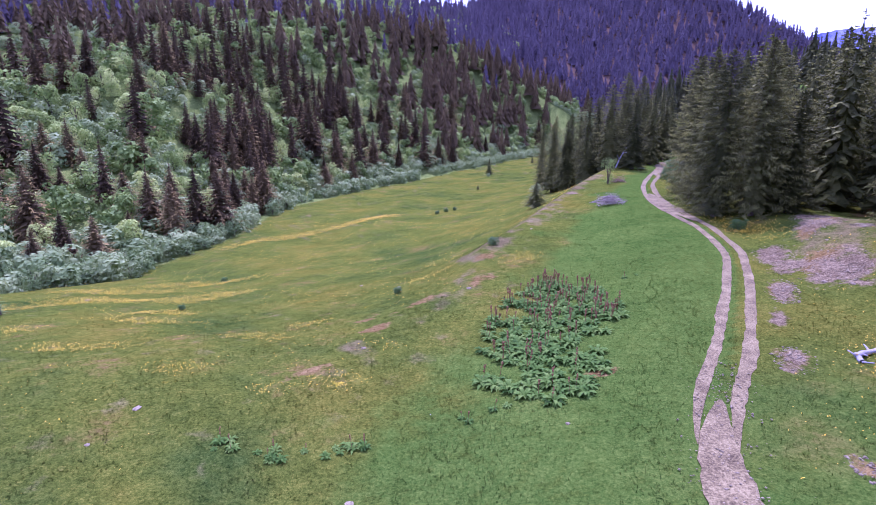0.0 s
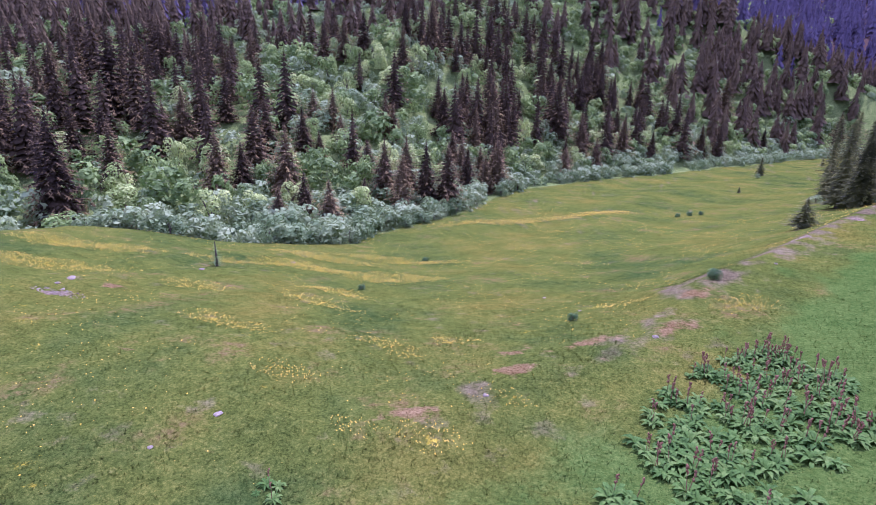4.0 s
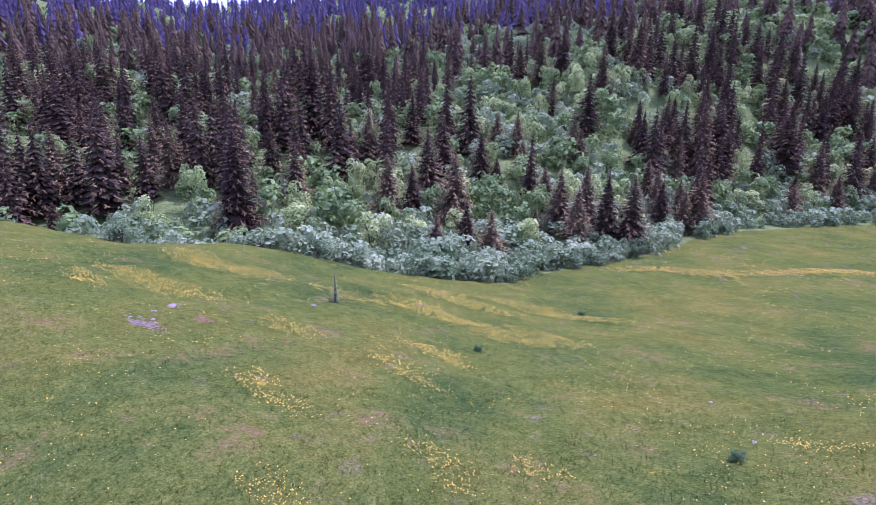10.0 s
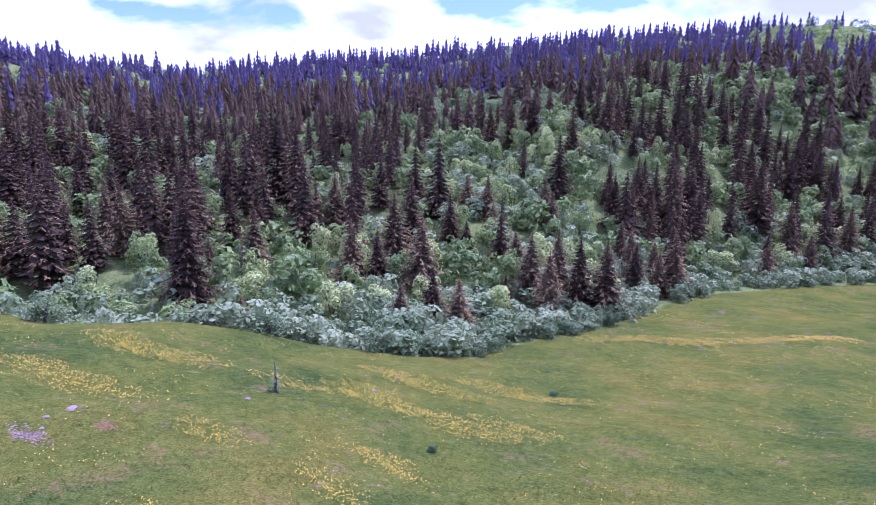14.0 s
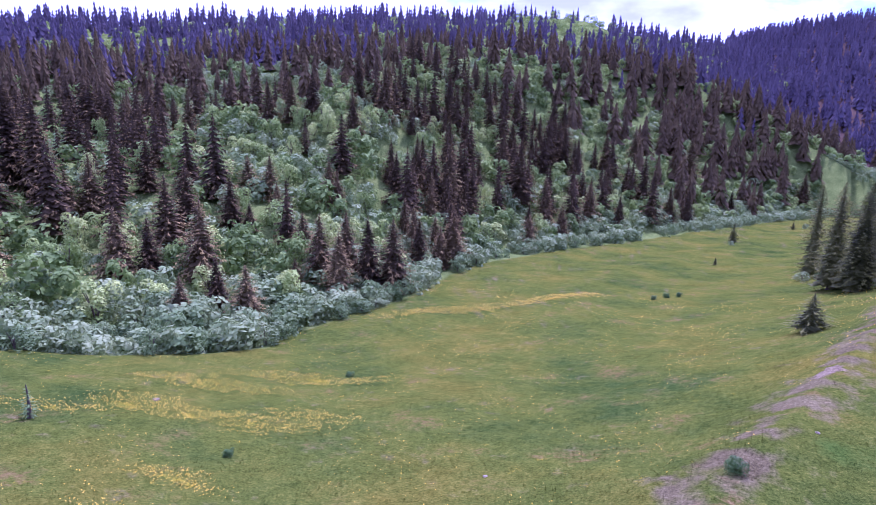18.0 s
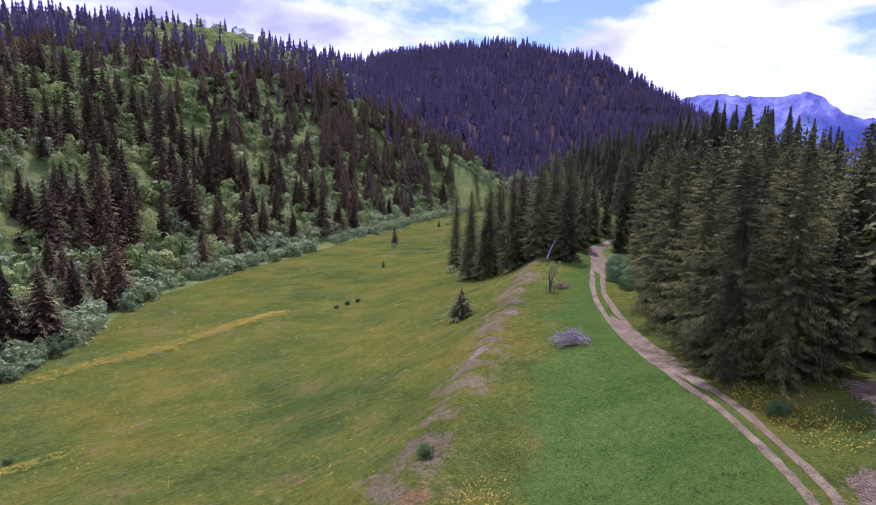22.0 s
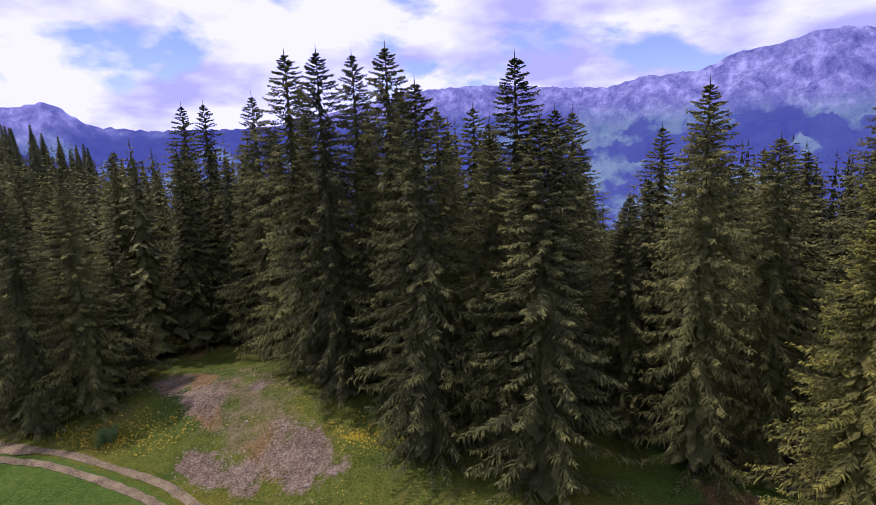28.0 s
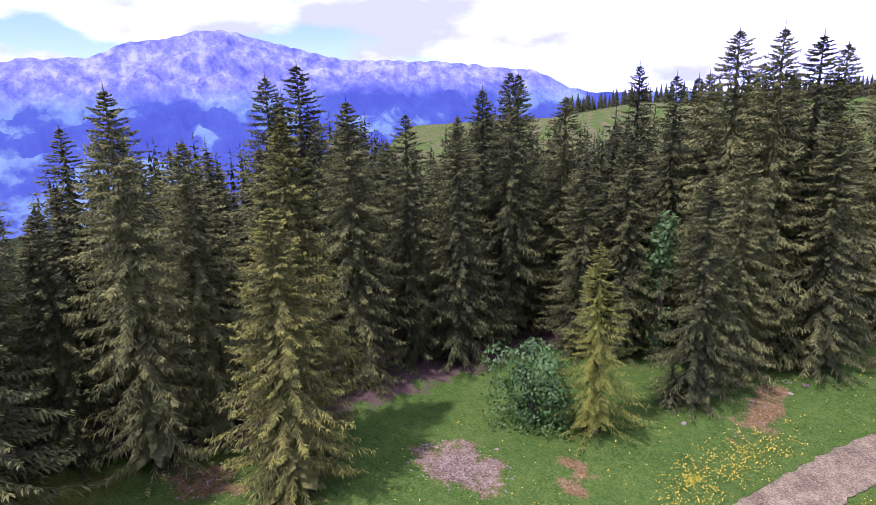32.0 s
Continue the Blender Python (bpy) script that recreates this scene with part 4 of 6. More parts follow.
def scatter(n, inside, gap, seed, box):
    r = random.Random(seed)
    out, tries = [], 0
    while len(out) < n and tries < n * 60:
        tries += 1
        x, y = r.uniform(box[0], box[1]), r.uniform(box[2], box[3])
        if inside(x, y) and all((x - a) ** 2 + (y - b) ** 2 > gap * gap for a, b in taken):
            taken.append((x, y))
            out.append((x, y))
    return out


def bearing(x, y):
    return math.degrees(math.atan2(x - P0[0], y - P0[1]))


def side_of(x, y, line):
    return float(signed_distance(np.array([x]), np.array([y]), line)[0])


MID_KINDS = [Kind("spruce", 16, spruce_trunk(16, 40 + s), with_core(spruce_arrays(50 + s, 16, 2.7, 130, 4, 0.03, 0.5, p, 0.2, 2.0, 1.3), s, 16, 1.9, 26, 9), M_BARK, [M_NEEDLE, M_NEEDLE_TIP], 2.7) for s, p in enumerate((0.62, 0.75))]


def in_wood(x, y):
    d = side_of(x, y, ROAD_LINE)
    return d < -6 and (y > 58 and x > 36 + max(0, (y - 60)) * 0.10 or x > 46) and bearing(x, y) < 118 and x < 110


deep_wood = scatter(150, in_wood, 3.4, 7, (30, 120, -40, 190))


def far_wood(x, y):
    d = side_of(x, y, ROAD_LINE)
    e = side_of(x, y, EDGE_LINE)
    return (y > 116 and e < 2 and d > 2) or (y > 128 and e < 13 and d > 2) or (y > 112 and -60 < d < -3)


for x, y in scatter(26, far_wood, 3.2, 9, (24, 70, 104, 150)):
    plant(rng.choice(MID_KINDS), "spruce", x, y, rng.uniform(12, 17), "dark spruce where the track enters the wood", group="spruces where the track enters the wood", rad=rng.uniform(2.2, 3.0))
for x, y, h in ((36.6, 112.5, 15), (33.2, 116.5, 16), (30.4, 122, 17), (27.8, 129, 15), (26.4, 137, 16), (29.6, 151, 18), (28.0, 160, 18), (33.4, 127, 17), (37.2, 121, 18), (40.0, 128, 17), (36.0, 134, 18), (31.0, 140, 17), (34.5, 146, 18), (49.5, 112, 17), (52.5, 106, 18), (48.0, 102.5, 16), (45.0, 97.5, 17), (44.0, 132, 18), (50.0, 120, 18), (55.0, 113, 18)):
    plant(rng.choice(BACK_KINDS), "spruce", x, y, h, "dark spruce where the track enters the wood", group="spruces where the track enters the wood", rad=rng.uniform(3.0, 3.7), turn=rng.uniform(0, 360))
deep_wood += scatter(205, far_wood, 4.4, 10, (26, 190, 104, 290))


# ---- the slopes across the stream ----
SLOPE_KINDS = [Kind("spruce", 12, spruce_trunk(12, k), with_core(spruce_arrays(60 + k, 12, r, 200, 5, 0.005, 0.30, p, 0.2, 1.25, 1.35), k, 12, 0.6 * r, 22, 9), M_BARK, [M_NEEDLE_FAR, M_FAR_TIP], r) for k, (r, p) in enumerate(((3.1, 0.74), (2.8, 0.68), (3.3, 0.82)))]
SLOPE_A = [(-77.4, 90.4, 9.2), (-75.3, 94.5, 7.6), (-77.7, 100.8, 12.5), (-67.8, 98.0, 10.8), (-57.9, 90.2, 7.2), (-53.6, 91.3, 7.4), (-57.8, 83.3, 6.2), (-77.8, 116.6, 8.0), (-74.3, 117.7, 4.6), (-53.8, 110.5, 10.4), (-48.8, 108.4, 10.0), (-51.8, 115.9, 10.6), (-46.8, 114.7, 12.0), (-43.4, 117.7, 11.6), (-67.7, 139.0, 8.4), (-71.0, 141.1, 9.0), (-61.8, 117.2, 6.6), (-85.1, 130.8, 8.0), (-80.9, 132.9, 8.6), (-75.6, 128.1, 5.4), (-83.2, 110.9, 10.2), (-100.4, 104.9, 9.4), (-101.9, 119.4, 10.0), (-63.5, 160.2, 11.8), (-55.6, 148.4, 8.2), (-55.5, 105.7, 4.6)]
SLOPE_B = [(-69.3, 64.9, 7.2), (-95.2, 73.6, 5.6), (-77.2, 61.3, 4.4), (-102.2, 43.3, 6.0), (-130.8, 70.9, 13.1), (-103.0, 87.7, 11.5), (-102.4, 101.4, 9.6), (-118.4, 102.6, 19.0), (-110.7, 102.5, 19.5), (-55.0, 175.3, 18.6), (-43.2, 147.7, 12.4), (-47.2, 137.9, 11.3), (-45.0, 144.3, 9.2), (-65.8, 181.7, 12.0), (-43.0, 204.7, 19.0), (-81.7, 189.6, 17.5), (-95.1, 197.2, 15.2), (-104.1, 173.6, 12.8), (-110.0, 171.1, 12.2), (-99.5, 178.0, 12.5), (-140.2, 159.8, 10.2), (-33.8, 180.8, 9.3), (-35.7, 188.1, 9.2)]
SLOPE_C = [(-191.8, 59.4, 19.0), (-185.9, 66.1, 18.5), (-124.9, 74.1, 10.8), (-134.7, 99.5, 13.1), (-164.9, 97.9, 12.6), (0.2, 255.3, 13.4), (6.4, 261.3, 14.7), (-23.2, 217.3, 13.4), (-14.8, 228.7, 10.8), (-46.1, 153.4, 13.3), (-51.3, 144.3, 11.4), (-48.5, 149.8, 9.6), (60.1, 362.0, 16.0), (23.9, 302.0, 10.6), (-28.2, 197.3, 10.2), (-69.4, 169.0, 11.4), (-64.2, 174.2, 14.6), (-64.3, 198.4, 14.4), (-107.4, 210.0, 15.5), (-52.4, 228.4, 16.5), (-25.0, 267.9, 15.0), (-16.0, 290.8, 16.8), (-41.8, 265.5, 17.5), (6.4, 311.3, 18.0)]
slope_taken = []
for x, y, h in [(x, y, h * 1.25) for x, y, h in SLOPE_A] + [(x, y, h * 1.08) for x, y, h in SLOPE_B + SLOPE_C]:
    plant(rng.choice(SLOPE_KINDS), "spruce", x, y, h, "dark conical spruce on the slope across the stream", group="spruces on the slope across the stream", rad=(0.25 * h + 1.0) * rng.uniform(0.9, 1.15), turn=rng.uniform(0, 360))
    slope_taken.append((x, y))


def slope_points(n, seed, rmin, rmax, amin, amax, density, gap):
    """Places on the slopes across the stream, by bearing and distance, thinned by density(bearing, distance share, x, y)."""
    g = np.random.default_rng(seed)
    az = np.radians(g.uniform(amin, amax, n * 12))
    r = np.sqrt(g.uniform(rmin ** 2, rmax ** 2, n * 12))
    x, y = P0[0] + r * np.sin(az), P0[1] + r * np.cos(az)
    ds = signed_distance(x, y, STREAM_LINE)
    keep = (ds > 9) & (g.uniform(0, 1, n * 12) < density(np.degrees(az), r, x, y, ds))
    out, cells = [], {}
    for a, b in slope_taken:
        cells.setdefault((int(a // gap), int(b // gap)), []).append((a, b))
    for a, b in zip(x[keep], y[keep]):
        c = (int(a // gap), int(b // gap))
        if any((a - p) ** 2 + (b - q) ** 2 < gap * gap for i in (-1, 0, 1) for j in (-1, 0, 1) for p, q in cells.get((c[0] + i, c[1] + j), ())):
            continue
        cells.setdefault(c, []).append((a, b))
        out.append((a, b))
        if len(out) >= n:
            break
    return out


def wood_density(az, r, x, y, ds):
    """Dense woods to both sides of an open, bushy knoll; clumps and glades."""
    knoll = np.exp(-((az + 34) / 9) ** 2) * np.exp(-((r - 160) / 55) ** 2)
    strip = np.exp(-((x + 60) / 22) ** 2 - ((y - 100) / 28) ** 2)
    side = np.where(az < -46, 0.9, np.where(az > -26, 1.0, 0.5))
    floor = np.where(az > -24, 0.55, 0.25)
    glade = np.exp(-((x + 212) / 24) ** 2 - ((y - 48) / 16) ** 2) + np.exp(-((x + 70) / 9) ** 2 - ((y - 89) / 4) ** 2)
    clump = 0.5 + 0.5 * np.clip(waves(x, y, 28, 31, 3) * 2.2, -1, 1)
    return np.clip(side * (floor + (1 - floor) * clump) * (1 - 0.93 * knoll) * (1 - 0.8 * strip) * (1 - np.clip(glade * 1.5, 0, 1)) * sstep(6, 26, ds) * (1 - 0.75 * np.exp(-((az + 13) / 9) ** 2) * sstep(250, 300, r)), 0, 1)


near_slope = slope_points(30, 71, 70, 290, -80, 16, lambda a, r, x, y, d: wood_density(a, r, x, y, d) * sstep(330, 120, r), 3.4)
for x, y in near_slope:
    h = rng.uniform(10, 19)
    plant(rng.choice(SLOPE_KINDS), "spruce", x, y, h, "dark conical spruce on the slope across the stream", group="spruces on the slope across the stream", rad=(0.215 * h + 0.9) * rng.uniform(0.85, 1.15), turn=rng.uniform(0, 360))
slope_taken += near_slope


def forest(name, places, base, heights, mat, label, widen=(0.85, 1.2), seed=3, category="forest", nudge=0.0, below=False):
    """Very many trees or bushes as one mesh: one small set of arrays, turned and scaled at each place."""
    g = np.random.default_rng(seed)
    v0, f0 = base[0], base[1]
    tint = np.tile(base[2], len(places)) if len(base) > 2 else None
    p = np.array(places)
    n = len(p)
    z = height(p[:, 0], p[:, 1]) - nudge
    a = g.uniform(0, 6.283, n)
    s = g.uniform(*heights, n)
    s = np.minimum(s, np.maximum(canopy(p[:, 0], p[:, 1]) * g.uniform(0.82, 1.0, n), 1.0)) if below else s
    w = s * g.uniform(*widen, n)
    c, sn = np.cos(a)[:, None], np.sin(a)[:, None]
    x = p[:, :1] + (v0[None, :, 0] * c - v0[None, :, 1] * sn) * w[:, None]
    y = p[:, 1:] + (v0[None, :, 0] * sn + v0[None, :, 1] * c) * w[:, None]
    zz = z[:, None] + v0[None, :, 2] * s[:, None]
    V = np.stack([x, y, zz], -1).reshape(-1, 3)
    F = (f0[None] + (np.arange(n) * len(v0))[:, None, None]).reshape(-1, f0.shape[1])
    return tagged(array_mesh(name, V, F, mat, mats_index=tint), label, category, kind="stuff")


FAR_SPRUCE, FAR_SPRUCE_SMALL, DEEP_SPRUCE = cone_arrays(81, 13, 8, 0.27), cone_arrays(82, 5, 5), cone_arrays(83, 20, 9, 0.21)
WOOD_SPRUCE = with_core(spruce_arrays(84, 1.0, 0.18, 64, 2, 0.02, 0.5, 0.5, 0.22, 2.8, 1.8), 84, 1.0, 0.095, 14, 6)
HILL_SPRUCE = with_core(spruce_arrays(85, 1.0, 0.245, 90, 3, 0.005, 0.32, 0.74, 0.2, 1.8, 1.6), 85, 1.0, 0.15, 16, 8)
forest("track_spruce_wood", deep_wood[150:], DEEP_SPRUCE, (12.5, 17.5), M_NEEDLE, "dark spruces on both sides of the track in the wood", seed=18)
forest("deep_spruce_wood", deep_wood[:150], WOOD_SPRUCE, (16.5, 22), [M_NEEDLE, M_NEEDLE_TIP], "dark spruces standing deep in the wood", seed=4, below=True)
far_places = slope_points(1180, 72, 95, 420, -95, 18, wood_density, 4.0)
near_hill = [p for p in far_places if math.hypot(p[0] - P0[0], p[1] - P0[1]) < 255]
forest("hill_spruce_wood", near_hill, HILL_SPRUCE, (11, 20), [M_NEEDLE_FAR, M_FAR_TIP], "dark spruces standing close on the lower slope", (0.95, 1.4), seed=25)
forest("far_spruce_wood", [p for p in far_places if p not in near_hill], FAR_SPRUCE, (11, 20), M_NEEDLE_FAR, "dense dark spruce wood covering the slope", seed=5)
slope_taken += far_places


def back_density(az, r, x, y, ds):
    bald = np.exp(-((az + 11) / 9) ** 2) * sstep(440, 520, r) * (az < 6)
    return np.clip((0.45 + 0.55 * np.clip(waves(x, y, 70, 33, 3) * 2, -1, 1)) * (1 - 0.97 * bald) + np.where(az > 4, 0.9, 0), 0.06, 1)


back_places = slope_points(4200, 73, 330, 900, -98, 6, back_density, 4.0)
forest("mountain_spruce_wood", back_places, FAR_SPRUCE_SMALL, (11, 19), M_NEEDLE_HAZED, "dark spruce wood on the mountain behind", seed=6)
slope_taken += back_places
shade_places = slope_points(3600, 79, 420, 1000, 3, 52, lambda a, r, x, y, d: 1 + 0 * a, 4.0)
forest("shaded_spruce_wood", shade_places, FAR_SPRUCE_SMALL, (11, 18), M_NEEDLE_HAZED, "dense dark spruce wood on the mountain flank", seed=16)


# ---- bushes ----
def leaf_arrays(seed, n, rx, h, leaf, lumps=7, low=0.0, close=0.0):
    """A bush: leaves on the outside of several overlapping lumps, with gaps between them."""
    g = np.random.default_rng(seed)
    c = np.stack([g.uniform(-0.6, 0.6, lumps) * rx, g.uniform(-0.6, 0.6, lumps) * rx, g.uniform(low + 0.3, 0.78, lumps) * h], 1)
    size = g.uniform(0.3, 0.5, lumps)
    k = g.integers(0, lumps, n)
    d = g.normal(size=(n, 3)); d /= np.linalg.norm(d, axis=1)[:, None]
    d[:, 2] = np.where(d[:, 2] < -0.4, -d[:, 2], d[:, 2])
    depth = g.uniform(max(close, 0.55), 1.08, n) ** 0.5
    p = c[k] + d * np.stack([size[k] * rx, size[k] * rx, size[k] * h * 0.75], 1) * depth[:, None]
    skirt = g.uniform(0, 1, n) < 0.22
    p[:, 2] = np.where(skirt, p[:, 2] * g.uniform(0.05, 0.5, n), np.maximum(p[:, 2], 0.04 * h))
    t = d + g.normal(scale=0.34, size=(n, 3)); t /= np.linalg.norm(t, axis=1)[:, None]
    a = np.cross(t, g.normal(size=(n, 3))); a /= np.linalg.norm(a, axis=1)[:, None]
    b = np.cross(t, a)
    l = leaf * g.uniform(0.6, 1.3, n)[:, None]
    quads = np.stack([p - a * l, p - b * l * 0.55, p + a * l, p + b * l * 0.55], 1)
    V = quads.reshape(-1, 3)
    V[:, 2] = np.maximum(V[:, 2], 0.0)
    return V, np.arange(len(V)).reshape(-1, 4)


def stems_arrays(seed, n, rx, h):
    g = np.random.default_rng(seed)
    out = []
    for _ in range(n):
        a, q = g.uniform(0, 6.28), g.uniform(0.2, 0.7)
        tip = np.array((math.cos(a) * rx * q, math.sin(a) * rx * q, h * g.uniform(0.6, 0.85)))
        out.append(tube_arrays([(0, 0, -0.15), tip * (0.35, 0.35, 0.5), tip], [0.02 * h, 0.014 * h, 0.004 * h], 5))
    return merge(out)


WILLOW_KINDS = [Kind("willow", 3, stems_arrays(90 + k, 6, 1.6, 3), leaf_arrays(95 + k, 1100, 1.7, 3, 0.13, 9, -0.12, 0.8), M_BARK, M_WILLOW, 1.7) for k in range(3)]
BUSH_KINDS = [Kind("bush", 5, stems_arrays(100 + k, 5, 2.0, 5), leaf_arrays(105 + k, 1500, 2.2, 5, 0.19, 10, -0.14, 0.85), M_BARK, M_LEAF, 2.2) for k in range(3)]


def along_stream(n, seed, smin, smax, ymin, ymax):
    g = np.random.default_rng(seed)
    out = []
    line = STREAM_LINE
    while len(out) < n:
        k = g.integers(0, len(line) - 1)
        a, b = line[k], line[k + 1]
        u = g.uniform()
        p = a + (b - a) * u
        d = (b - a) / np.linalg.norm(b - a)
        q = p + np.array((-d[1], d[0])) * g.uniform(smin, smax)
        if ymin < q[1] < ymax and q[0] > -260:
            out.append((float(q[0]), float(q[1])))
    return out


for x, y in along_stream(170, 3, 0.0, 13, 40, 200):
    plant(rng.choice(WILLOW_KINDS), "willow_bush", x, y, rng.uniform(1.8, 3.6), "grey-green willow bush along the stream", "bush", "willow bushes along the stream", rad=rng.uniform(1.4, 2.4))
WILLOW_SMALL = leaf_arrays(111, 260, 0.6, 1.0, 0.092, 7, -0.12, 0.85)
LEAF_SMALL = leaf_arrays(112, 260, 0.5, 1.0, 0.094, 6, -0.12, 0.85)
forest("willow_thicket", along_stream(900, 4, 0.5, 18, 30, 470), WILLOW_SMALL, (1.8, 4.2), M_WILLOW, "dense grey-green willow thicket filling the stream valley", (0.9, 1.4), 8, "thicket")
g9 = slope_points(1150, 75, 70, 330, -95, 16, lambda a, r, x, y, d: np.clip(0.25 + np.exp(-((a + 36) / 14) ** 2) + sstep(40, 10, d), 0, 1) * (0.4 + 0.6 * (waves(x, y, 22, 35, 3) > -0.1)), 2.2)
forest("slope_willows", g9, WILLOW_SMALL, (2.1, 5.0), M_WILLOW, "pale willow scrub on the slope across the stream", (0.9, 1.3), 9, "thicket")
for x, y in slope_points(170, 76, 75, 280, -80, 12, lambda a, r, x, y, d: np.clip(0.4 + 0.6 * np.exp(-((a + 14) / 16) ** 2), 0, 1) * sstep(300, 110, r), 4.0):
    plant(rng.choice(BUSH_KINDS), "leafy_tree", x, y, rng.uniform(3.8, 7.6), "small round leafy tree on the slope", "tree", "leafy trees on the slope", rad=rng.uniform(2.1, 3.6))
forest("slope_scrub", slope_points(1350, 77, 90, 430, -95, 14, lambda a, r, x, y, d: np.clip(0.55 + 0.5 * waves(x, y, 30, 36, 3), 0, 1), 2.4), LEAF_SMALL, (2.8, 7.0), M_LEAF, "green leafy scrub between the spruces", (0.9, 1.3), 10, "thicket")
forest("valley_scrub", slope_points(520, 87, 190, 430, -27, 15, lambda a, r, x, y, d: 0.9 + 0 * a, 3.0), LEAF_SMALL, (3.0, 6.0), M_LEAF, "leafy scrub on the slope above the valley floor", (0.9, 1.4), 27, "thicket")
forest("mountain_scrub", slope_points(800, 78, 400, 700, -95, 8, lambda a, r, x, y, d: np.clip(0.3 + 0.6 * waves(x, y, 50, 37, 3) + 0.6 * np.exp(-((a + 11) / 9) ** 2), 0, 1), 4), LEAF_SMALL, (3, 7), M_LEAF, "leafy scrub on the mountain behind", (1.0, 1.5), 11, "thicket")


# ---- the track ----


def track_strip(name, y0, y1, offset, half, seed, lift, label, rough=0.25, cols=5, fade=12):
    fine = smooth_line(ROAD, 0.45)
    keep = (fine[:, 1] > y0) & (fine[:, 1] < y1)
    p = fine[keep]
    d = np.gradient(p, axis=0)
    d /= np.linalg.norm(d, axis=1)[:, None]
    nrm = np.stack([-d[:, 1], d[:, 0]], 1)
    g = np.random.default_rng(seed)

    def wobble():
        w = g.normal(size=len(p))
        slow = np.convolve(w, np.ones(9) / 3, "same")
        return slow * 0.5 + w * 0.22

    taper = np.minimum(1, np.minimum(np.arange(len(p)), np.arange(len(p))[::-1]) / fade) ** 0.7 + 0.05
    left, right = half * taper * (1 + rough * wobble()), half * taper * (1 + rough * wobble())
    mid = offset + 0.12 * np.sin(np.arange(len(p)) * 0.07 + seed)
    V = []
    for k in range(cols):
        u = k / (cols - 1) * 2 - 1
        o = mid + np.where(u < 0, u * right, u * left)
        q = p + nrm * o[:, None]
        sag = -0.05 * (1 - u * u) - (0.05 if abs(u) == 1 else 0)
        V.append(np.stack([q[:, 0], q[:, 1], height(q[:, 0], q[:, 1]) + lift + sag + g.normal(scale=0.012, size=len(p))], 1))
    V = np.stack(V, 1).reshape(-1, 3)
    i, k = np.meshgrid(np.arange(len(p) - 1), np.arange(cols - 1), indexing="ij")
    F = np.stack([i * cols + k, i * cols + k + 1, (i + 1) * cols + k + 1, (i + 1) * cols + k], -1).reshape(-1, 4)
    return tagged(array_mesh(name, V, F[:, ::-1], M_TRACK, smooth=True), label, "track", kind="structure")


track_strip("track_rut_left", 20, 112, 0.70, 0.31, 1, 0.085, "pale gravelly wheel rut of the farm track", 0.3)
track_strip("track_rut_right", 20, 112, -0.70, 0.31, 2, 0.085, "pale gravelly wheel rut of the farm track", 0.3)
track_strip("track_gravel_near", -58, 24.0, 0.0, 1.25, 3, 0.115, "wide stony gravel track", 0.22, 9, 26)
track_strip("track_bend", 58, 78, 0.0, 0.9, 4, 0.105, "worn bare middle of the track at its bend", 0.4, 7)
track_strip("track_wood", 100, 140, 0.0, 1.2, 5, 0.11, "bare earth track entering the wood", 0.2, 7)


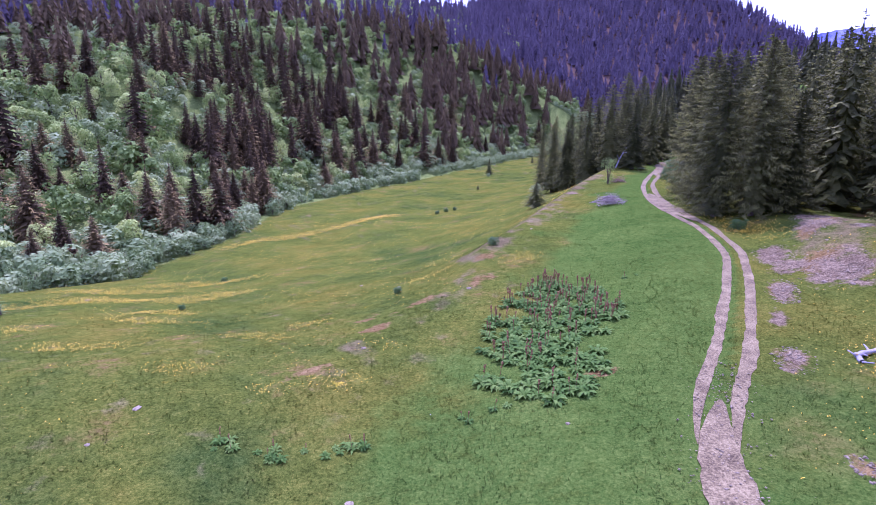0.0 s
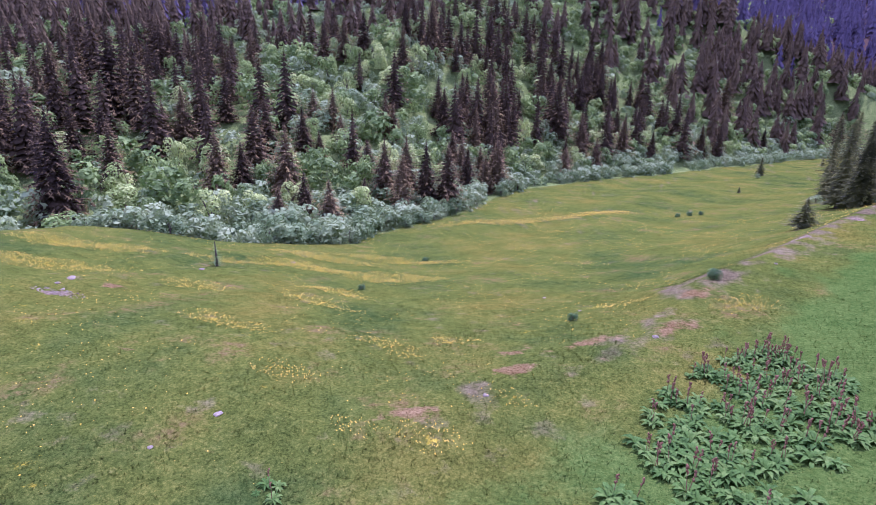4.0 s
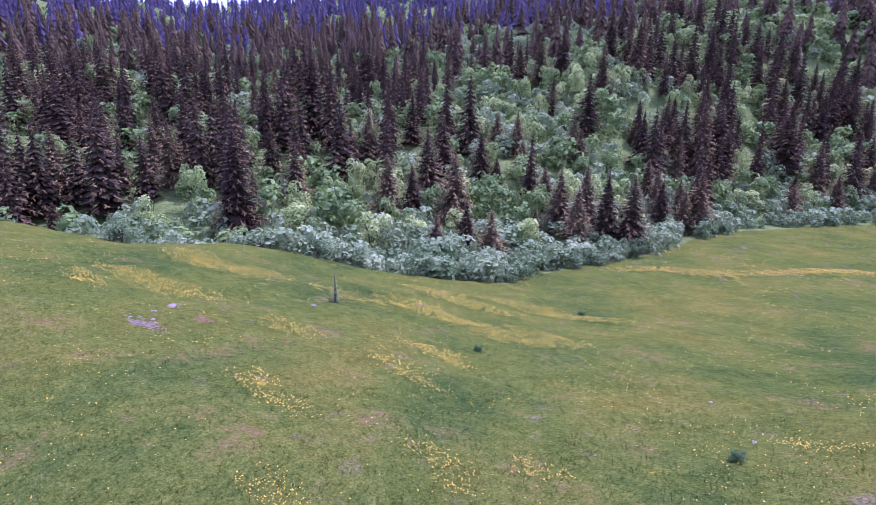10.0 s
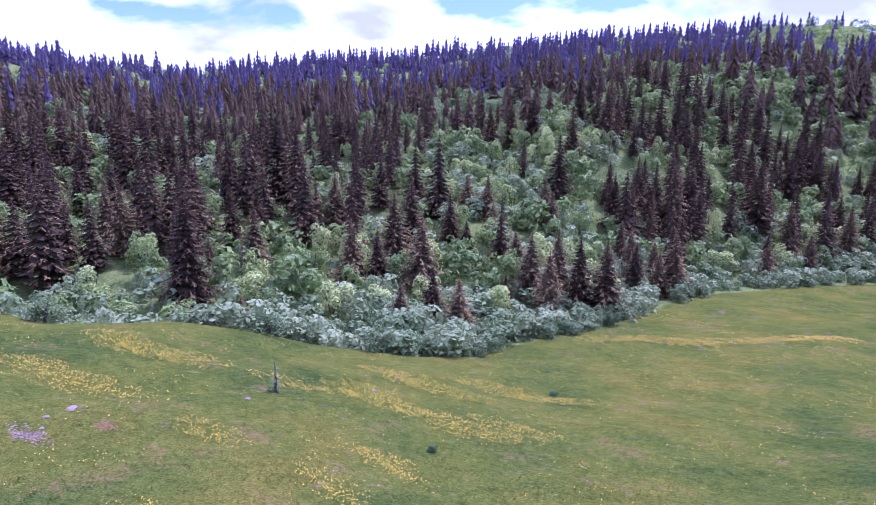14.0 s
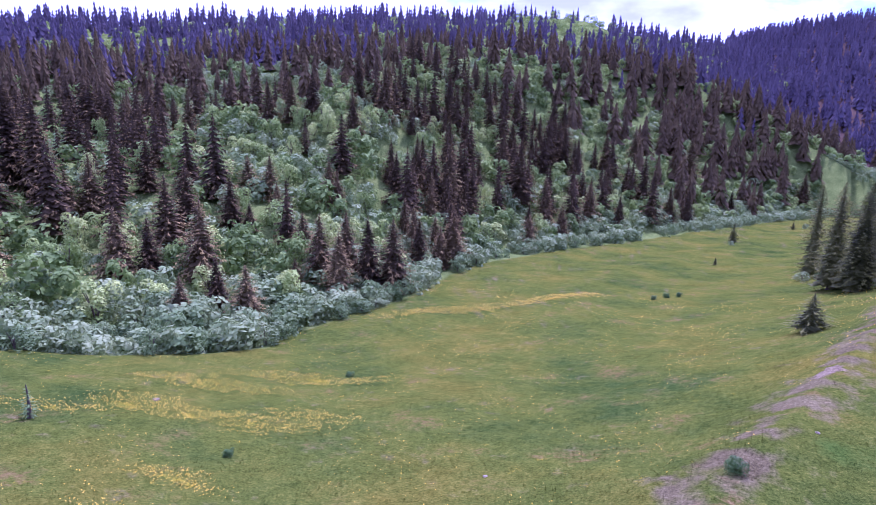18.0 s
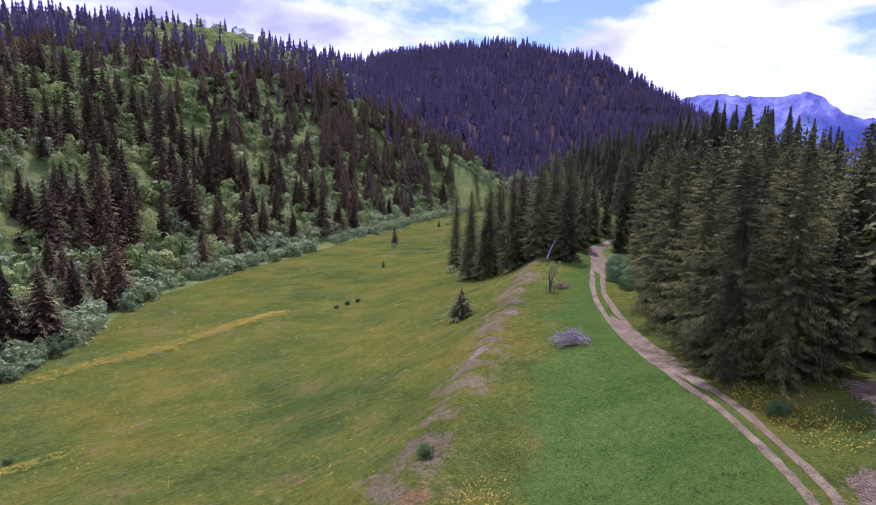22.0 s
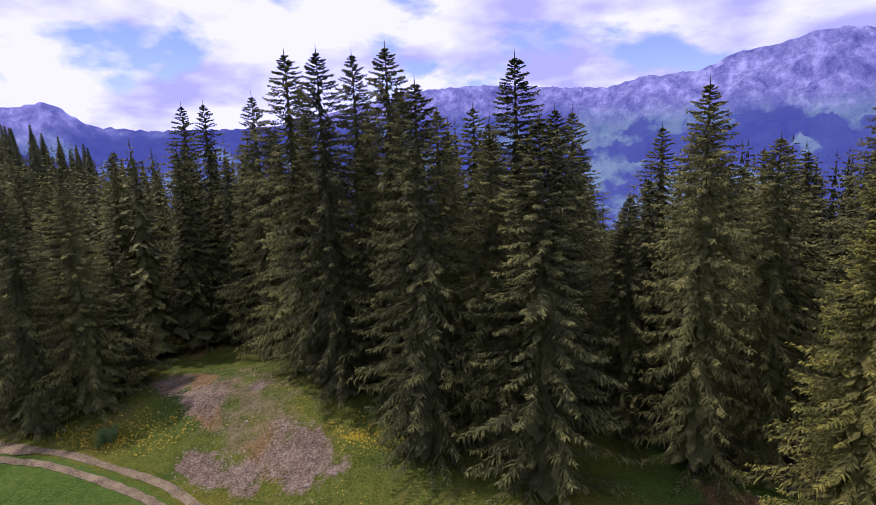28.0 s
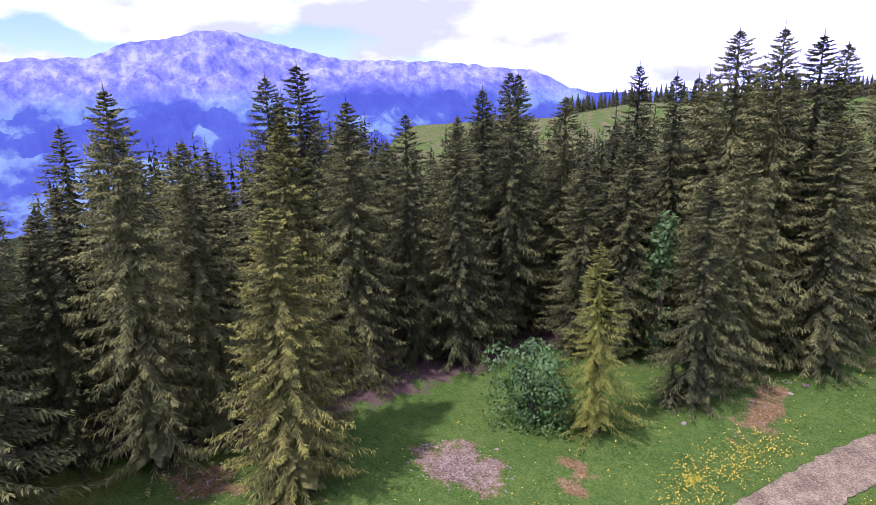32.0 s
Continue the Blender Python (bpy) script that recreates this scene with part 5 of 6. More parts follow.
# ---- far mountains ----
def mountain_material():
    m = bpy.data.materials.new("haze_glow_rock_and_forest")
    m.use_nodes = True
    nodes, links, add = nodes_of(m.node_tree)
    bsdf = nodes["Principled BSDF"]
    bsdf.inputs["Roughness"].default_value = 1.0
    bsdf.inputs["Specular IOR Level"].default_value = 0.0
    pos = add("ShaderNodeNewGeometry").outputs["Position"]
    n = add("ShaderNodeTexNoise", Scale=0.011, Detail=12.0, Roughness=0.74)
    n2 = add("ShaderNodeTexNoise", Scale=0.0022, Detail=6.0, Roughness=0.6)
    streak = add("ShaderNodeVectorMath"); streak.operation = "MULTIPLY"; streak.inputs[1].default_value = (1, 1, 0.45)
    links.new(pos, streak.inputs[0])
    links.new(streak.outputs[0], n.inputs["Vector"]); links.new(pos, n2.inputs["Vector"])
    rock = ramp_node(add, [(0.36, (0.05, 0.05, 0.055)), (0.50, (0.17, 0.17, 0.175)), (0.64, (0.36, 0.36, 0.37))])
    links.new(n.outputs["Fac"], rock.inputs["Fac"])
    wood = ramp_node(add, [(0.38, (0.015, 0.025, 0.03)), (0.52, (0.03, 0.05, 0.05)), (0.58, (0.12, 0.20, 0.09)), (0.75, (0.16, 0.25, 0.12))])
    links.new(n2.outputs["Fac"], wood.inputs["Fac"])
    sep = add("ShaderNodeSeparateXYZ")
    links.new(pos, sep.inputs[0])
    h = add("ShaderNodeMapRange"); h.clamp = True
    h.inputs["From Min"].default_value, h.inputs["From Max"].default_value = 70.0, 230.0
    jit = add("ShaderNodeMath"); jit.operation = "MULTIPLY_ADD"; jit.inputs[1].default_value = 420.0
    sub = add("ShaderNodeMath"); sub.operation = "SUBTRACT"; sub.inputs[1].default_value = 0.5
    links.new(n2.outputs["Fac"], sub.inputs[0]); links.new(sub.outputs[0], jit.inputs[0]); links.new(sep.outputs["Z"], jit.inputs[2])
    links.new(jit.outputs[0], h.inputs["Value"])
    mx = add("ShaderNodeMix"); mx.data_type = "RGBA"
    links.new(h.outputs["Result"], mx.inputs["Factor"]); links.new(wood.outputs["Color"], mx.inputs["A"]); links.new(rock.outputs["Color"], mx.inputs["B"])
    links.new(mx.outputs["Result"], bsdf.inputs["Base Color"])
    bp = add("ShaderNodeBump", Strength=1.0, Distance=40.0)
    links.new(n.outputs["Fac"], bp.inputs["Height"])
    links.new(bp.outputs["Normal"], bsdf.inputs["Normal"])
    # blue glow of the backdrop itself, standing in for four kilometres of air
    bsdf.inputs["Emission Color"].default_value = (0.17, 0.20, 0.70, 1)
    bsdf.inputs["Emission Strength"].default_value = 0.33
    return m


def mountain_range(name, crest, dist, depth, foot, label, seed):
    c = np.array(crest, float)
    n, m = 420, 46
    az = np.linspace(c[0, 0], c[-1, 0], n)
    el = np.interp(az, c[:, 0], c[:, 1])
    el = np.convolve(np.pad(el, 2, mode="edge"), np.ones(5) / 5, "valid")
    top = 17 + dist * np.tan(np.radians(el))
    a, q = np.meshgrid(np.radians(az), np.linspace(0, 1, m), indexing="ij")
    r = dist - depth * (1 - q)
    x, y = P0[0] + r * np.sin(a), P0[1] + r * np.cos(a)
    ridge = 1 - np.abs(waves(x, y, 520, seed, 5)) * 2
    cliff = np.where(q < 0.72, q / 0.72 * 0.52, 0.52 + (q - 0.72) / 0.28 * 0.48)
    z = foot + (top[:, None] - foot) * cliff + ridge * 75 * np.sin(q * 3.1416) + waves(x, y, 90, seed + 1, 4) * 8 * np.clip(0.3 + q, 0, 1)
    V = np.stack([x, y, z], -1).reshape(-1, 3)
    i, k = np.meshgrid(np.arange(n - 1), np.arange(m - 1), indexing="ij")
    F = np.stack([i * m + k, i * m + k + 1, (i + 1) * m + k + 1, (i + 1) * m + k], -1).reshape(-1, 4)
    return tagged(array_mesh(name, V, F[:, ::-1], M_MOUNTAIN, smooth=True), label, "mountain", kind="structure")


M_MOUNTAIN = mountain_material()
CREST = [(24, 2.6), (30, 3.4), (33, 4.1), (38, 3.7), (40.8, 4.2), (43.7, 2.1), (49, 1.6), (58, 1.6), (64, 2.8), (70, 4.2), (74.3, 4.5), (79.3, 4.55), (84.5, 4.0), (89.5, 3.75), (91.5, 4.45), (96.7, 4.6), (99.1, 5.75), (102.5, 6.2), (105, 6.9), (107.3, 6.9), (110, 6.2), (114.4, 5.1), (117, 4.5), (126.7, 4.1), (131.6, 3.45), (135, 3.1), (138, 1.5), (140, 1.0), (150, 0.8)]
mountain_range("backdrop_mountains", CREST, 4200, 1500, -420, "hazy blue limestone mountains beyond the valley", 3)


# ---- the pasture's crest in the south-east ----
crest_places = []
gq = np.random.default_rng(14)
for k in range(150):
    a, r = radians(gq.uniform(138, 166)), gq.uniform(300, 345)
    crest_places.append((P0[0] + r * math.sin(a), P0[1] + r * math.cos(a)))
inner_places = []
while len(inner_places) < 120:
    a, r = radians(gq.uniform(100, 160)), gq.uniform(54, 84)
    q = (P0[0] + r * math.sin(a), P0[1] + r * math.cos(a))
    if q[0] > 22 - 0.15 * q[1] and all((q[0] - c) ** 2 + (q[1] - d) ** 2 > 9 for c, d in inner_places + taken):
        inner_places.append(q)
while len(inner_places) < 200:
    a, r = radians(gq.uniform(117, 156)), gq.uniform(76, 118)
    q = (P0[0] + r * math.sin(a), P0[1] + r * math.cos(a))
    if q[0] > 20 - 0.1 * q[1] and all((q[0] - c) ** 2 + (q[1] - d) ** 2 > 8 for c, d in inner_places + taken):
        inner_places.append(q)
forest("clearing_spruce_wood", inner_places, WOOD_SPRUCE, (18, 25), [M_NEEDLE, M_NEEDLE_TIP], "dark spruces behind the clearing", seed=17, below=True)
forest("pasture_spruces", crest_places, DEEP_SPRUCE, (6, 10), M_NEEDLE, "row of dark spruces along the crest of the pasture", seed=15)

# ---- grass, flowers and plants of the meadow ----
M_FLOWER = plain("yellow_petals", [(0.3, (0.42, 0.27, 0.004)), (0.5, (0.66, 0.44, 0.006)), (0.7, (0.80, 0.58, 0.015))], scale=3.0, fine=20.0, rough=0.6, bump=0, coords="World", translucent=0.2)
M_DOCK = plain("dock_leaves", [(0.3, (0.044, 0.098, 0.010)), (0.5, (0.092, 0.175, 0.019)), (0.7, (0.175, 0.255, 0.040))], scale=2.0, fine=9.0, rough=0.75, bump=0.1, random=0.1, translucent=0.3, spec=0.12, coords="World")
M_SEED = plain("dock_seed_stalks", [(0.3, (0.14, 0.065, 0.022)), (0.5, (0.26, 0.13, 0.045)), (0.7, (0.36, 0.21, 0.08))], scale=3.0, fine=20.0, rough=0.9, bump=0.2)
M_TWIG = plain("dead_twigs", [(0.3, (0.13, 0.092, 0.075)), (0.5, (0.28, 0.21, 0.175)), (0.7, (0.45, 0.37, 0.31))], scale=3.0, fine=20.0, rough=0.95, bump=0.2, random=0.1)
M_TWIG_BROWN = plain("brown_twigs", [(0.3, (0.10, 0.05, 0.03)), (0.5, (0.20, 0.11, 0.075)), (0.7, (0.32, 0.2, 0.14))], scale=3.0, fine=20.0, rough=0.95, bump=0.2, random=0.1)


def meadow_points(n, seed, box, keep):
    g = np.random.default_rng(seed)
    x, y = g.uniform(box[0], box[1], n), g.uniform(box[2], box[3], n)
    k = keep(x, y, g.uniform(0, 1, n))
    return x[k], y[k], g


def path_distance(x, y):
    return signed_distance(x, y, np.array([(0.1, 0.0), (4.0, 12), (4.4, 20), (1.5, 26.7), (0.9, 23.5), (-1.5, 21.2)]))


def on_track(x, y):
    d = signed_distance(x, y, ROAD_LINE)
    wide = (y < 25) & (np.abs(d) < 1.35)
    rut = np.abs(np.abs(d) - 0.70) < 0.4
    return wide | rut


def build_grass():
    def keep(x, y, u):
        d = np.abs(path_distance(x, y))
        return (u < np.clip((22 / (d + 6)) ** 1.6, 0, 1)) & ~on_track(x, y) & (signed_distance(x, y, STREAM_LINE) < -1)

    x, y, g = meadow_points(340000, 5, (-62, 34, -30, 100), keep)
    m = masks(x, y)
    ok = (m["earth"] < 0.55 + 0.4 * g.uniform(0, 1, len(x)) - 0.2) & (m["forest_floor"] < 0.5)
    x, y = x[ok], y[ok]
    m = {k: v[ok] for k, v in m.items()}
    n = len(x)
    z = height(x, y)
    tall = (0.03 + 0.07 * g.uniform(0, 1, n) ** 2) * (1 + 0.5 * np.clip(waves(x, y, 7, 41, 3), -0.8, 1.5))
    blades, verts = 2, []
    for b in range(blades):
        a = g.uniform(0, 6.283, n)
        w = 0.014 + 0.018 * g.uniform(0, 1, n)
        lean = tall * g.uniform(0.9, 2.0, n)
        bx, by = x + g.normal(scale=0.06, size=n), y + g.normal(scale=0.06, size=n)
        ca, sa = np.cos(a), np.sin(a)
        verts.append(np.stack([np.stack([bx - sa * w, by + ca * w, z - 0.01], 1), np.stack([bx + sa * w, by - ca * w, z - 0.01], 1), np.stack([bx + ca * lean, by + sa * lean, z + tall], 1)], 1))
    V = np.stack(verts, 1).reshape(-1, 3)
    ob = array_mesh("meadow_grass", V, np.arange(len(V)).reshape(-1, 3), M_GRASS)
    for k, v in m.items():
        at = ob.data.attributes.new(k, "FLOAT", "POINT")
        at.data.foreach_set("value", np.repeat(np.asarray(v, np.float32), blades * 3))
    return tagged(ob, "short uneven meadow grass with dry and fresh tufts", "grass", kind="stuff")


def build_flowers():
    def keep(x, y, u):
        f = np.zeros_like(x)
        for cx, cy, rx, ry, turn in FLOWERS:
            f = np.maximum(f, blob(x, y, cx, cy, rx * 1.25, ry * 1.6, turn))
        f = np.clip(f * 1.3 + 0.55 * waves(x, y, 1.6, 43, 3), 0, 1) * (f > 0.05)
        loose = 0.035 * np.clip(0.3 + 1.3 * waves(x, y, 15, 44, 3), 0, 1) * (signed_distance(x, y, EDGE_LINE) > 0)
        near_bank = 0.05 * (signed_distance(x, y, ROAD_LINE) < -2) * (signed_distance(x, y, ROAD_LINE) > -16)
        return (u < np.maximum(np.maximum(f * 0.8, loose), near_bank * 0.5)) & ~on_track(x, y) & (signed_distance(x, y, STREAM_LINE) < 0)

    x, y, g = meadow_points(900000, 6, (-66, 36, -30, 130), keep)
    m = masks(x, y)
    ok = (m["scree"] < 0.3) & (m["earth"] < 0.35)
    x, y = x[ok], y[ok]
    n = len(x)
    z = height(x, y) + g.uniform(0.10, 0.30, n)
    s = g.uniform(0.012, 0.034, n) * (1 + np.hypot(x, y - 25) / 110)
    a = g.uniform(0, 6.283, n)
    tx, ty = g.normal(scale=0.5, size=n) * s, g.normal(scale=0.5, size=n) * s
    quad = [np.stack([x + np.cos(a + q) * s, y + np.sin(a + q) * s, z + (tx if k % 2 else ty) * (1 if k < 2 else -1)], 1) for k, q in enumerate((0, 1.571, 3.142, 4.712))]
    V = np.stack(quad, 1).reshape(-1, 3)
    return tagged(array_mesh("yellow_flowers", V, np.arange(len(V)).reshape(-1, 4), M_FLOWER), "loose drifts of small yellow meadow flowers", "flowers", kind="stuff")


build_grass()
build_flowers()


def rosette_arrays(seed, leaves, length, width):
    """Broad arching leaves round one root."""
    g = np.random.default_rng(seed)
    V, F = [], []
    for k in range(leaves):
        a = k * 2.4 + g.uniform(-0.4, 0.4)
        l, w = length * g.uniform(0.6, 1.15), width * g.uniform(0.7, 1.2)
        up = g.uniform(0.5, 1.5)
        c, s = math.cos(a), math.sin(a)
        ring = []
        for q, hw in ((0.0, 0.12), (0.35, 0.9), (0.7, 1.0), (1.0, 0.1)):
            o, zz = l * q, l * (up * q - (0.35 + up * 0.5) * q * q) + 0.03
            ring += [(c * o - s * hw * w / 2, s * o + c * hw * w / 2, zz + 0.02 * hw), (c * o, s * o, zz - 0.01), (c * o + s * hw * w / 2, s * o - c * hw * w / 2, zz + 0.02 * hw)]
        b = len(V)
        V += ring
        for i in range(3):
            for j in range(2):
                F.append((b + i * 3 + j, b + i * 3 + j + 1, b + (i + 1) * 3 + j + 1, b + (i + 1) * 3 + j))
    return np.array(V), np.array(F)


def stalk_arrays(seed, h):
    g = np.random.default_rng(seed)
    out = [tube_arrays([(0, 0, 0), (0.03, 0.02, h * 0.5), (0.05, 0.05, h)], [0.014, 0.012, 0.005], 5)]
    for k in range(7):
        z, a = h * g.uniform(0.5, 0.98), g.uniform(0, 6.28)
        d = np.array((math.cos(a) * 0.05, math.sin(a) * 0.05, 0.11))
        out.append(tube_arrays([(0.04, 0.04, z), np.array((0.04, 0.04, z)) + d * 0.6, np.array((0.04, 0.04, z)) + d], [0.014, 0.042, 0.008], 5))
    return merge(out)


DOCK_LEAVES = [mesh_of("leaves", rosette_arrays(s, 20, 0.48, 0.15), M_DOCK, True) for s in (1, 2, 3)]
DOCK_STALKS = [mesh_of("seed_stalk", stalk_arrays(s, 0.9), M_SEED) for s in (4, 5)]


def dock(x, y, size, stalks, g):
    root = new("dock_plant")
    root.matrix_basis = Matrix.LocRotScale((x, y, float(height(x, y)) - 0.01), Euler((0, 0, g.uniform(0, 6.28))), (size,) * 3)
    part("leaves", g.choice(DOCK_LEAVES), root)
    for _ in range(stalks):
        part("seed_stalk", g.choice(DOCK_STALKS), root, "reddish brown seed stalk", pose(g.uniform(-0.12, 0.12), g.uniform(-0.12, 0.12), 0, g.uniform(-8, 8), g.uniform(-8, 8), g.uniform(0, 360)))
    return tagged(root, "broad-leaved dock plant with reddish seed stalks" if stalks else "broad-leaved green dock plant in the grass", "plant", "dock plants in the meadow")


def inside_polygon(x, y, poly):
    hit = False
    for (ax, ay), (bx, by) in zip(poly, poly[1:] + poly[:1]):
        if (ay > y) != (by > y) and x < (bx - ax) * (y - ay) / (by - ay) + ax:
            hit = not hit
    return hit


PATCH = [(2.4, 27.4), (5.2, 23.8), (8.8, 26.3), (9.4, 31.5), (12.2, 35.8), (11.2, 41.2), (8.6, 44.2), (4.2, 38.6), (3.0, 33.4)]
rd = random.Random(12)
count = 0
while count < 285:
    x, y = rd.uniform(1.5, 12.5), rd.uniform(23, 45)
    gap = math.sin(x * 0.9 + y * 0.5) * 0.5 + math.sin(y * 0.8) * 0.5
    if inside_polygon(x, y, PATCH) and gap > -0.75 + (0.4 if 31 < y < 33.5 else 0):
        dock(x, y, rd.uniform(0.8, 1.3), rd.choice((1, 1, 2)) if (y > 34 and rd.random() < 0.6) or rd.random() < 0.2 else 0, rd)
        count += 1
for cx, cy, n in ((-8.7, 22.8, 5), (-6.4, 22.2, 6), (-4.2, 22.5, 4), (-3.2, 23.0, 3), (2.0, 23.9, 2), (14.6, 42.5, 3), (3.0, 25.0, 2)):
    for _ in range(n):
        dock(cx + rd.uniform(-0.9, 0.9), cy + rd.uniform(-0.5, 0.5), rd.uniform(0.4, 0.8), rd.choice((0, 0, 1)), rd)

# ---- stones ----
OCTA = np.array([(1, 0, 0), (-1, 0, 0), (0, 1, 0), (0, -1, 0), (0, 0, 1), (0, 0, -1)], float)
OCTA_F = np.array([(0, 2, 4), (2, 1, 4), (1, 3, 4), (3, 0, 4), (2, 0, 5), (1, 2, 5), (3, 1, 5), (0, 3, 5)])


def stone_mesh(seed):
    g = random.Random(seed)
    bm = bmesh.new()
    bmesh.ops.create_icosphere(bm, subdivisions=2, radius=0.5)
    for v in bm.verts:
        n = noise.noise(v.co * 2.3 + Vector((seed * 3.1, 0, 0)))
        v.co *= 1 + 0.45 * n
        v.co.z *= 0.6
    bmesh.ops.translate(bm, verts=bm.verts, vec=(0, 0, 0.12))
    me = bpy.data.meshes.new("rock")
    bm.to_mesh(me)
    bm.free()
    me.materials.append(M_STONE)
    return me


ROCK_MESHES = [stone_mesh(k) for k in range(4)]
ROCKS = [(-3.9, 32.5, 0.45), (-13.4, 25.5, 0.5), (-14.0, 22.6, 0.35), (2.6, 42.7, 0.55), (-3.1, 50.6, 0.4), (-18.9, 18.3, 0.35), (-37.4, 47.6, 0.8), (-38.9, 36.4, 0.9), (-36.6, 34.2, 0.5), (-38.0, 34.8, 0.6), (-36.0, 59.0, 0.9), (-7.2, 56.4, 0.4), (-2.8, 19.2, 0.5), (-11.6, 17.3, 0.5), (14.3, -20.4, 0.7), (14.0, -34.2, 0.6), (15.2, -33.0, 0.5), (18.2, -12.6, 0.35), (29.6, 44.6, 0.4), (25.6, 38.2, 0.5), (26.6, 37.0, 0.45), (9.9, 60.8, 0.4), (20.5, -6.4, 0.5), (5.6, 22.6, 0.3), (16.5, -9.2, 0.5), (15.4, -15.2, 0.5), (14.4, -18.4, 0.55), (21.4, 1.8, 0.35), (23.8, 4.4, 0.35), (22.2, 5.0, 0.3)]
for x, y, size in ROCKS:
    size *= 0.65
    ob = new("rock", rd.choice(ROCK_MESHES))
    ob.matrix_basis = Matrix.LocRotScale((x, y, float(height(x, y)) - 0.05 * size), Euler((0, 0, rd.uniform(0, 6.28))), (size * rd.uniform(0.8, 1.3), size, size * rd.uniform(0.6, 0.9)))
    tagged(ob, "pale grey rock lying in the grass", "rock", "rocks in the meadow")


def loose_stones(name, label, places, sizes, seed):
    g = np.random.default_rng(seed)
    p = np.array(places)
    n = len(p)
    s = sizes[0] + (sizes[1] - sizes[0]) * g.uniform(0, 1, n) ** 3
    a = g.uniform(0, 6.283, n)
    v = OCTA[None] * (1 + g.uniform(-0.35, 0.35, (n, 6, 1)))
    v = v * s[:, None, None] * np.array((1.2, 0.85, 0.6))
    x = v[..., 0] * np.cos(a)[:, None] - v[..., 1] * np.sin(a)[:, None] + p[:, :1]
    y = v[..., 0] * np.sin(a)[:, None] + v[..., 1] * np.cos(a)[:, None] + p[:, 1:2]
    z = v[..., 2] + (height(p[:, 0], p[:, 1]) + p[:, 2])[:, None]
    V = np.stack([x, y, z], -1).reshape(-1, 3)
    F = (OCTA_F[None] + (np.arange(n) * 6)[:, None, None]).reshape(-1, 3)
    return tagged(array_mesh(name, V, F, M_STONE), label, "stones", kind="stuff")


gs = np.random.default_rng(21)
near_line = smooth_line(ROAD, 0.3)
near_line = near_line[(near_line[:, 1] > -40) & (near_line[:, 1] < 27)]
k = gs.integers(0, len(near_line), 3600)
spots = near_line[k] + gs.normal(scale=(0.75, 0.3), size=(3600, 2))
loose_stones("track_stones", "loose pale stones on the gravel track", np.column_stack([spots, np.full(3600, 0.07)]), (0.015, 0.075), 22)
spots = []
for cx, cy, rx, ry, turn in [BARE[i] for i in (5, 6, 8, 9, 10, 11, 12, 13, 14, 4)] + SCREE[:9]:
    for _ in range(230):
        q, a = gs.uniform(0, 1.05) ** 0.6, gs.uniform(0, 6.283)
        u, v, c, s = q * rx * math.cos(a), q * ry * math.sin(a), math.cos(radians(turn)), math.sin(radians(turn))
        spots.append((cx + u * c - v * s, cy + u * s + v * c, 0.0))
loose_stones("scree_stones", "loose stones scattered over the bare bank", spots, (0.02, 0.11), 23)


# ---- brush piles, dead wood, saplings ----
def twig_mesh(seed, length, radius, mat):
    g = random.Random(seed)
    pts = [Vector((0, 0, 0))]
    d = Vector((1, 0, 0.1))
    for _ in range(4):
        d = (d + Vector((0, g.uniform(-0.35, 0.35), g.uniform(-0.25, 0.25)))).normalized()
        pts.append(pts[-1] + d * length / 4)
    return mesh_of("branch", tube_arrays([tuple(p) for p in pts], [radius * (1 - 0.2 * i) for i in range(5)], 5), mat)


def brush_pile(x, y, rx, ry, h, n, mat, label, seed):
    g = random.Random(seed)
    root = new("brush_pile")
    root.matrix_basis = pose(x, y, float(height(x, y)))
    kinds = [twig_mesh(seed + k, 1.9, 0.03, mat) for k in range(4)]
    for _ in range(n):
        a, q = g.uniform(0, 6.28), g.uniform(0, 0.75)
        px, py = math.cos(a) * rx * q, math.sin(a) * ry * q
        turn = g.uniform(0, 360)
        z = h * (1 - q) * g.uniform(0.1, 1.0) + 0.05
        s = g.uniform(0.5, 1.1)
        m = pose(px, py, z, 0, g.uniform(-28, 18), turn) @ Matrix.Scale(s, 4) @ Matrix.Translation((-0.9, 0, 0))
        part("branch", g.choice(kinds), root, at=m)
    return tagged(root, label, "brush pile")


brush_pile(20.8, 70.6, 2.5, 1.7, 1.1, 150, M_TWIG, "heap of grey cut branches on the grass", 40)
brush_pile(27.9, 92.2, 1.3, 0.9, 0.8, 60, M_TWIG_BROWN, "small heap of brown brushwood beside a sapling", 50)

M_DEADWOOD = plain("weathered_wood", [(0.3, (0.20, 0.18, 0.165)), (0.5, (0.33, 0.31, 0.29)), (0.7, (0.45, 0.43, 0.41))], scale=2.0, fine=16.0, rough=0.9, bump=0.4)


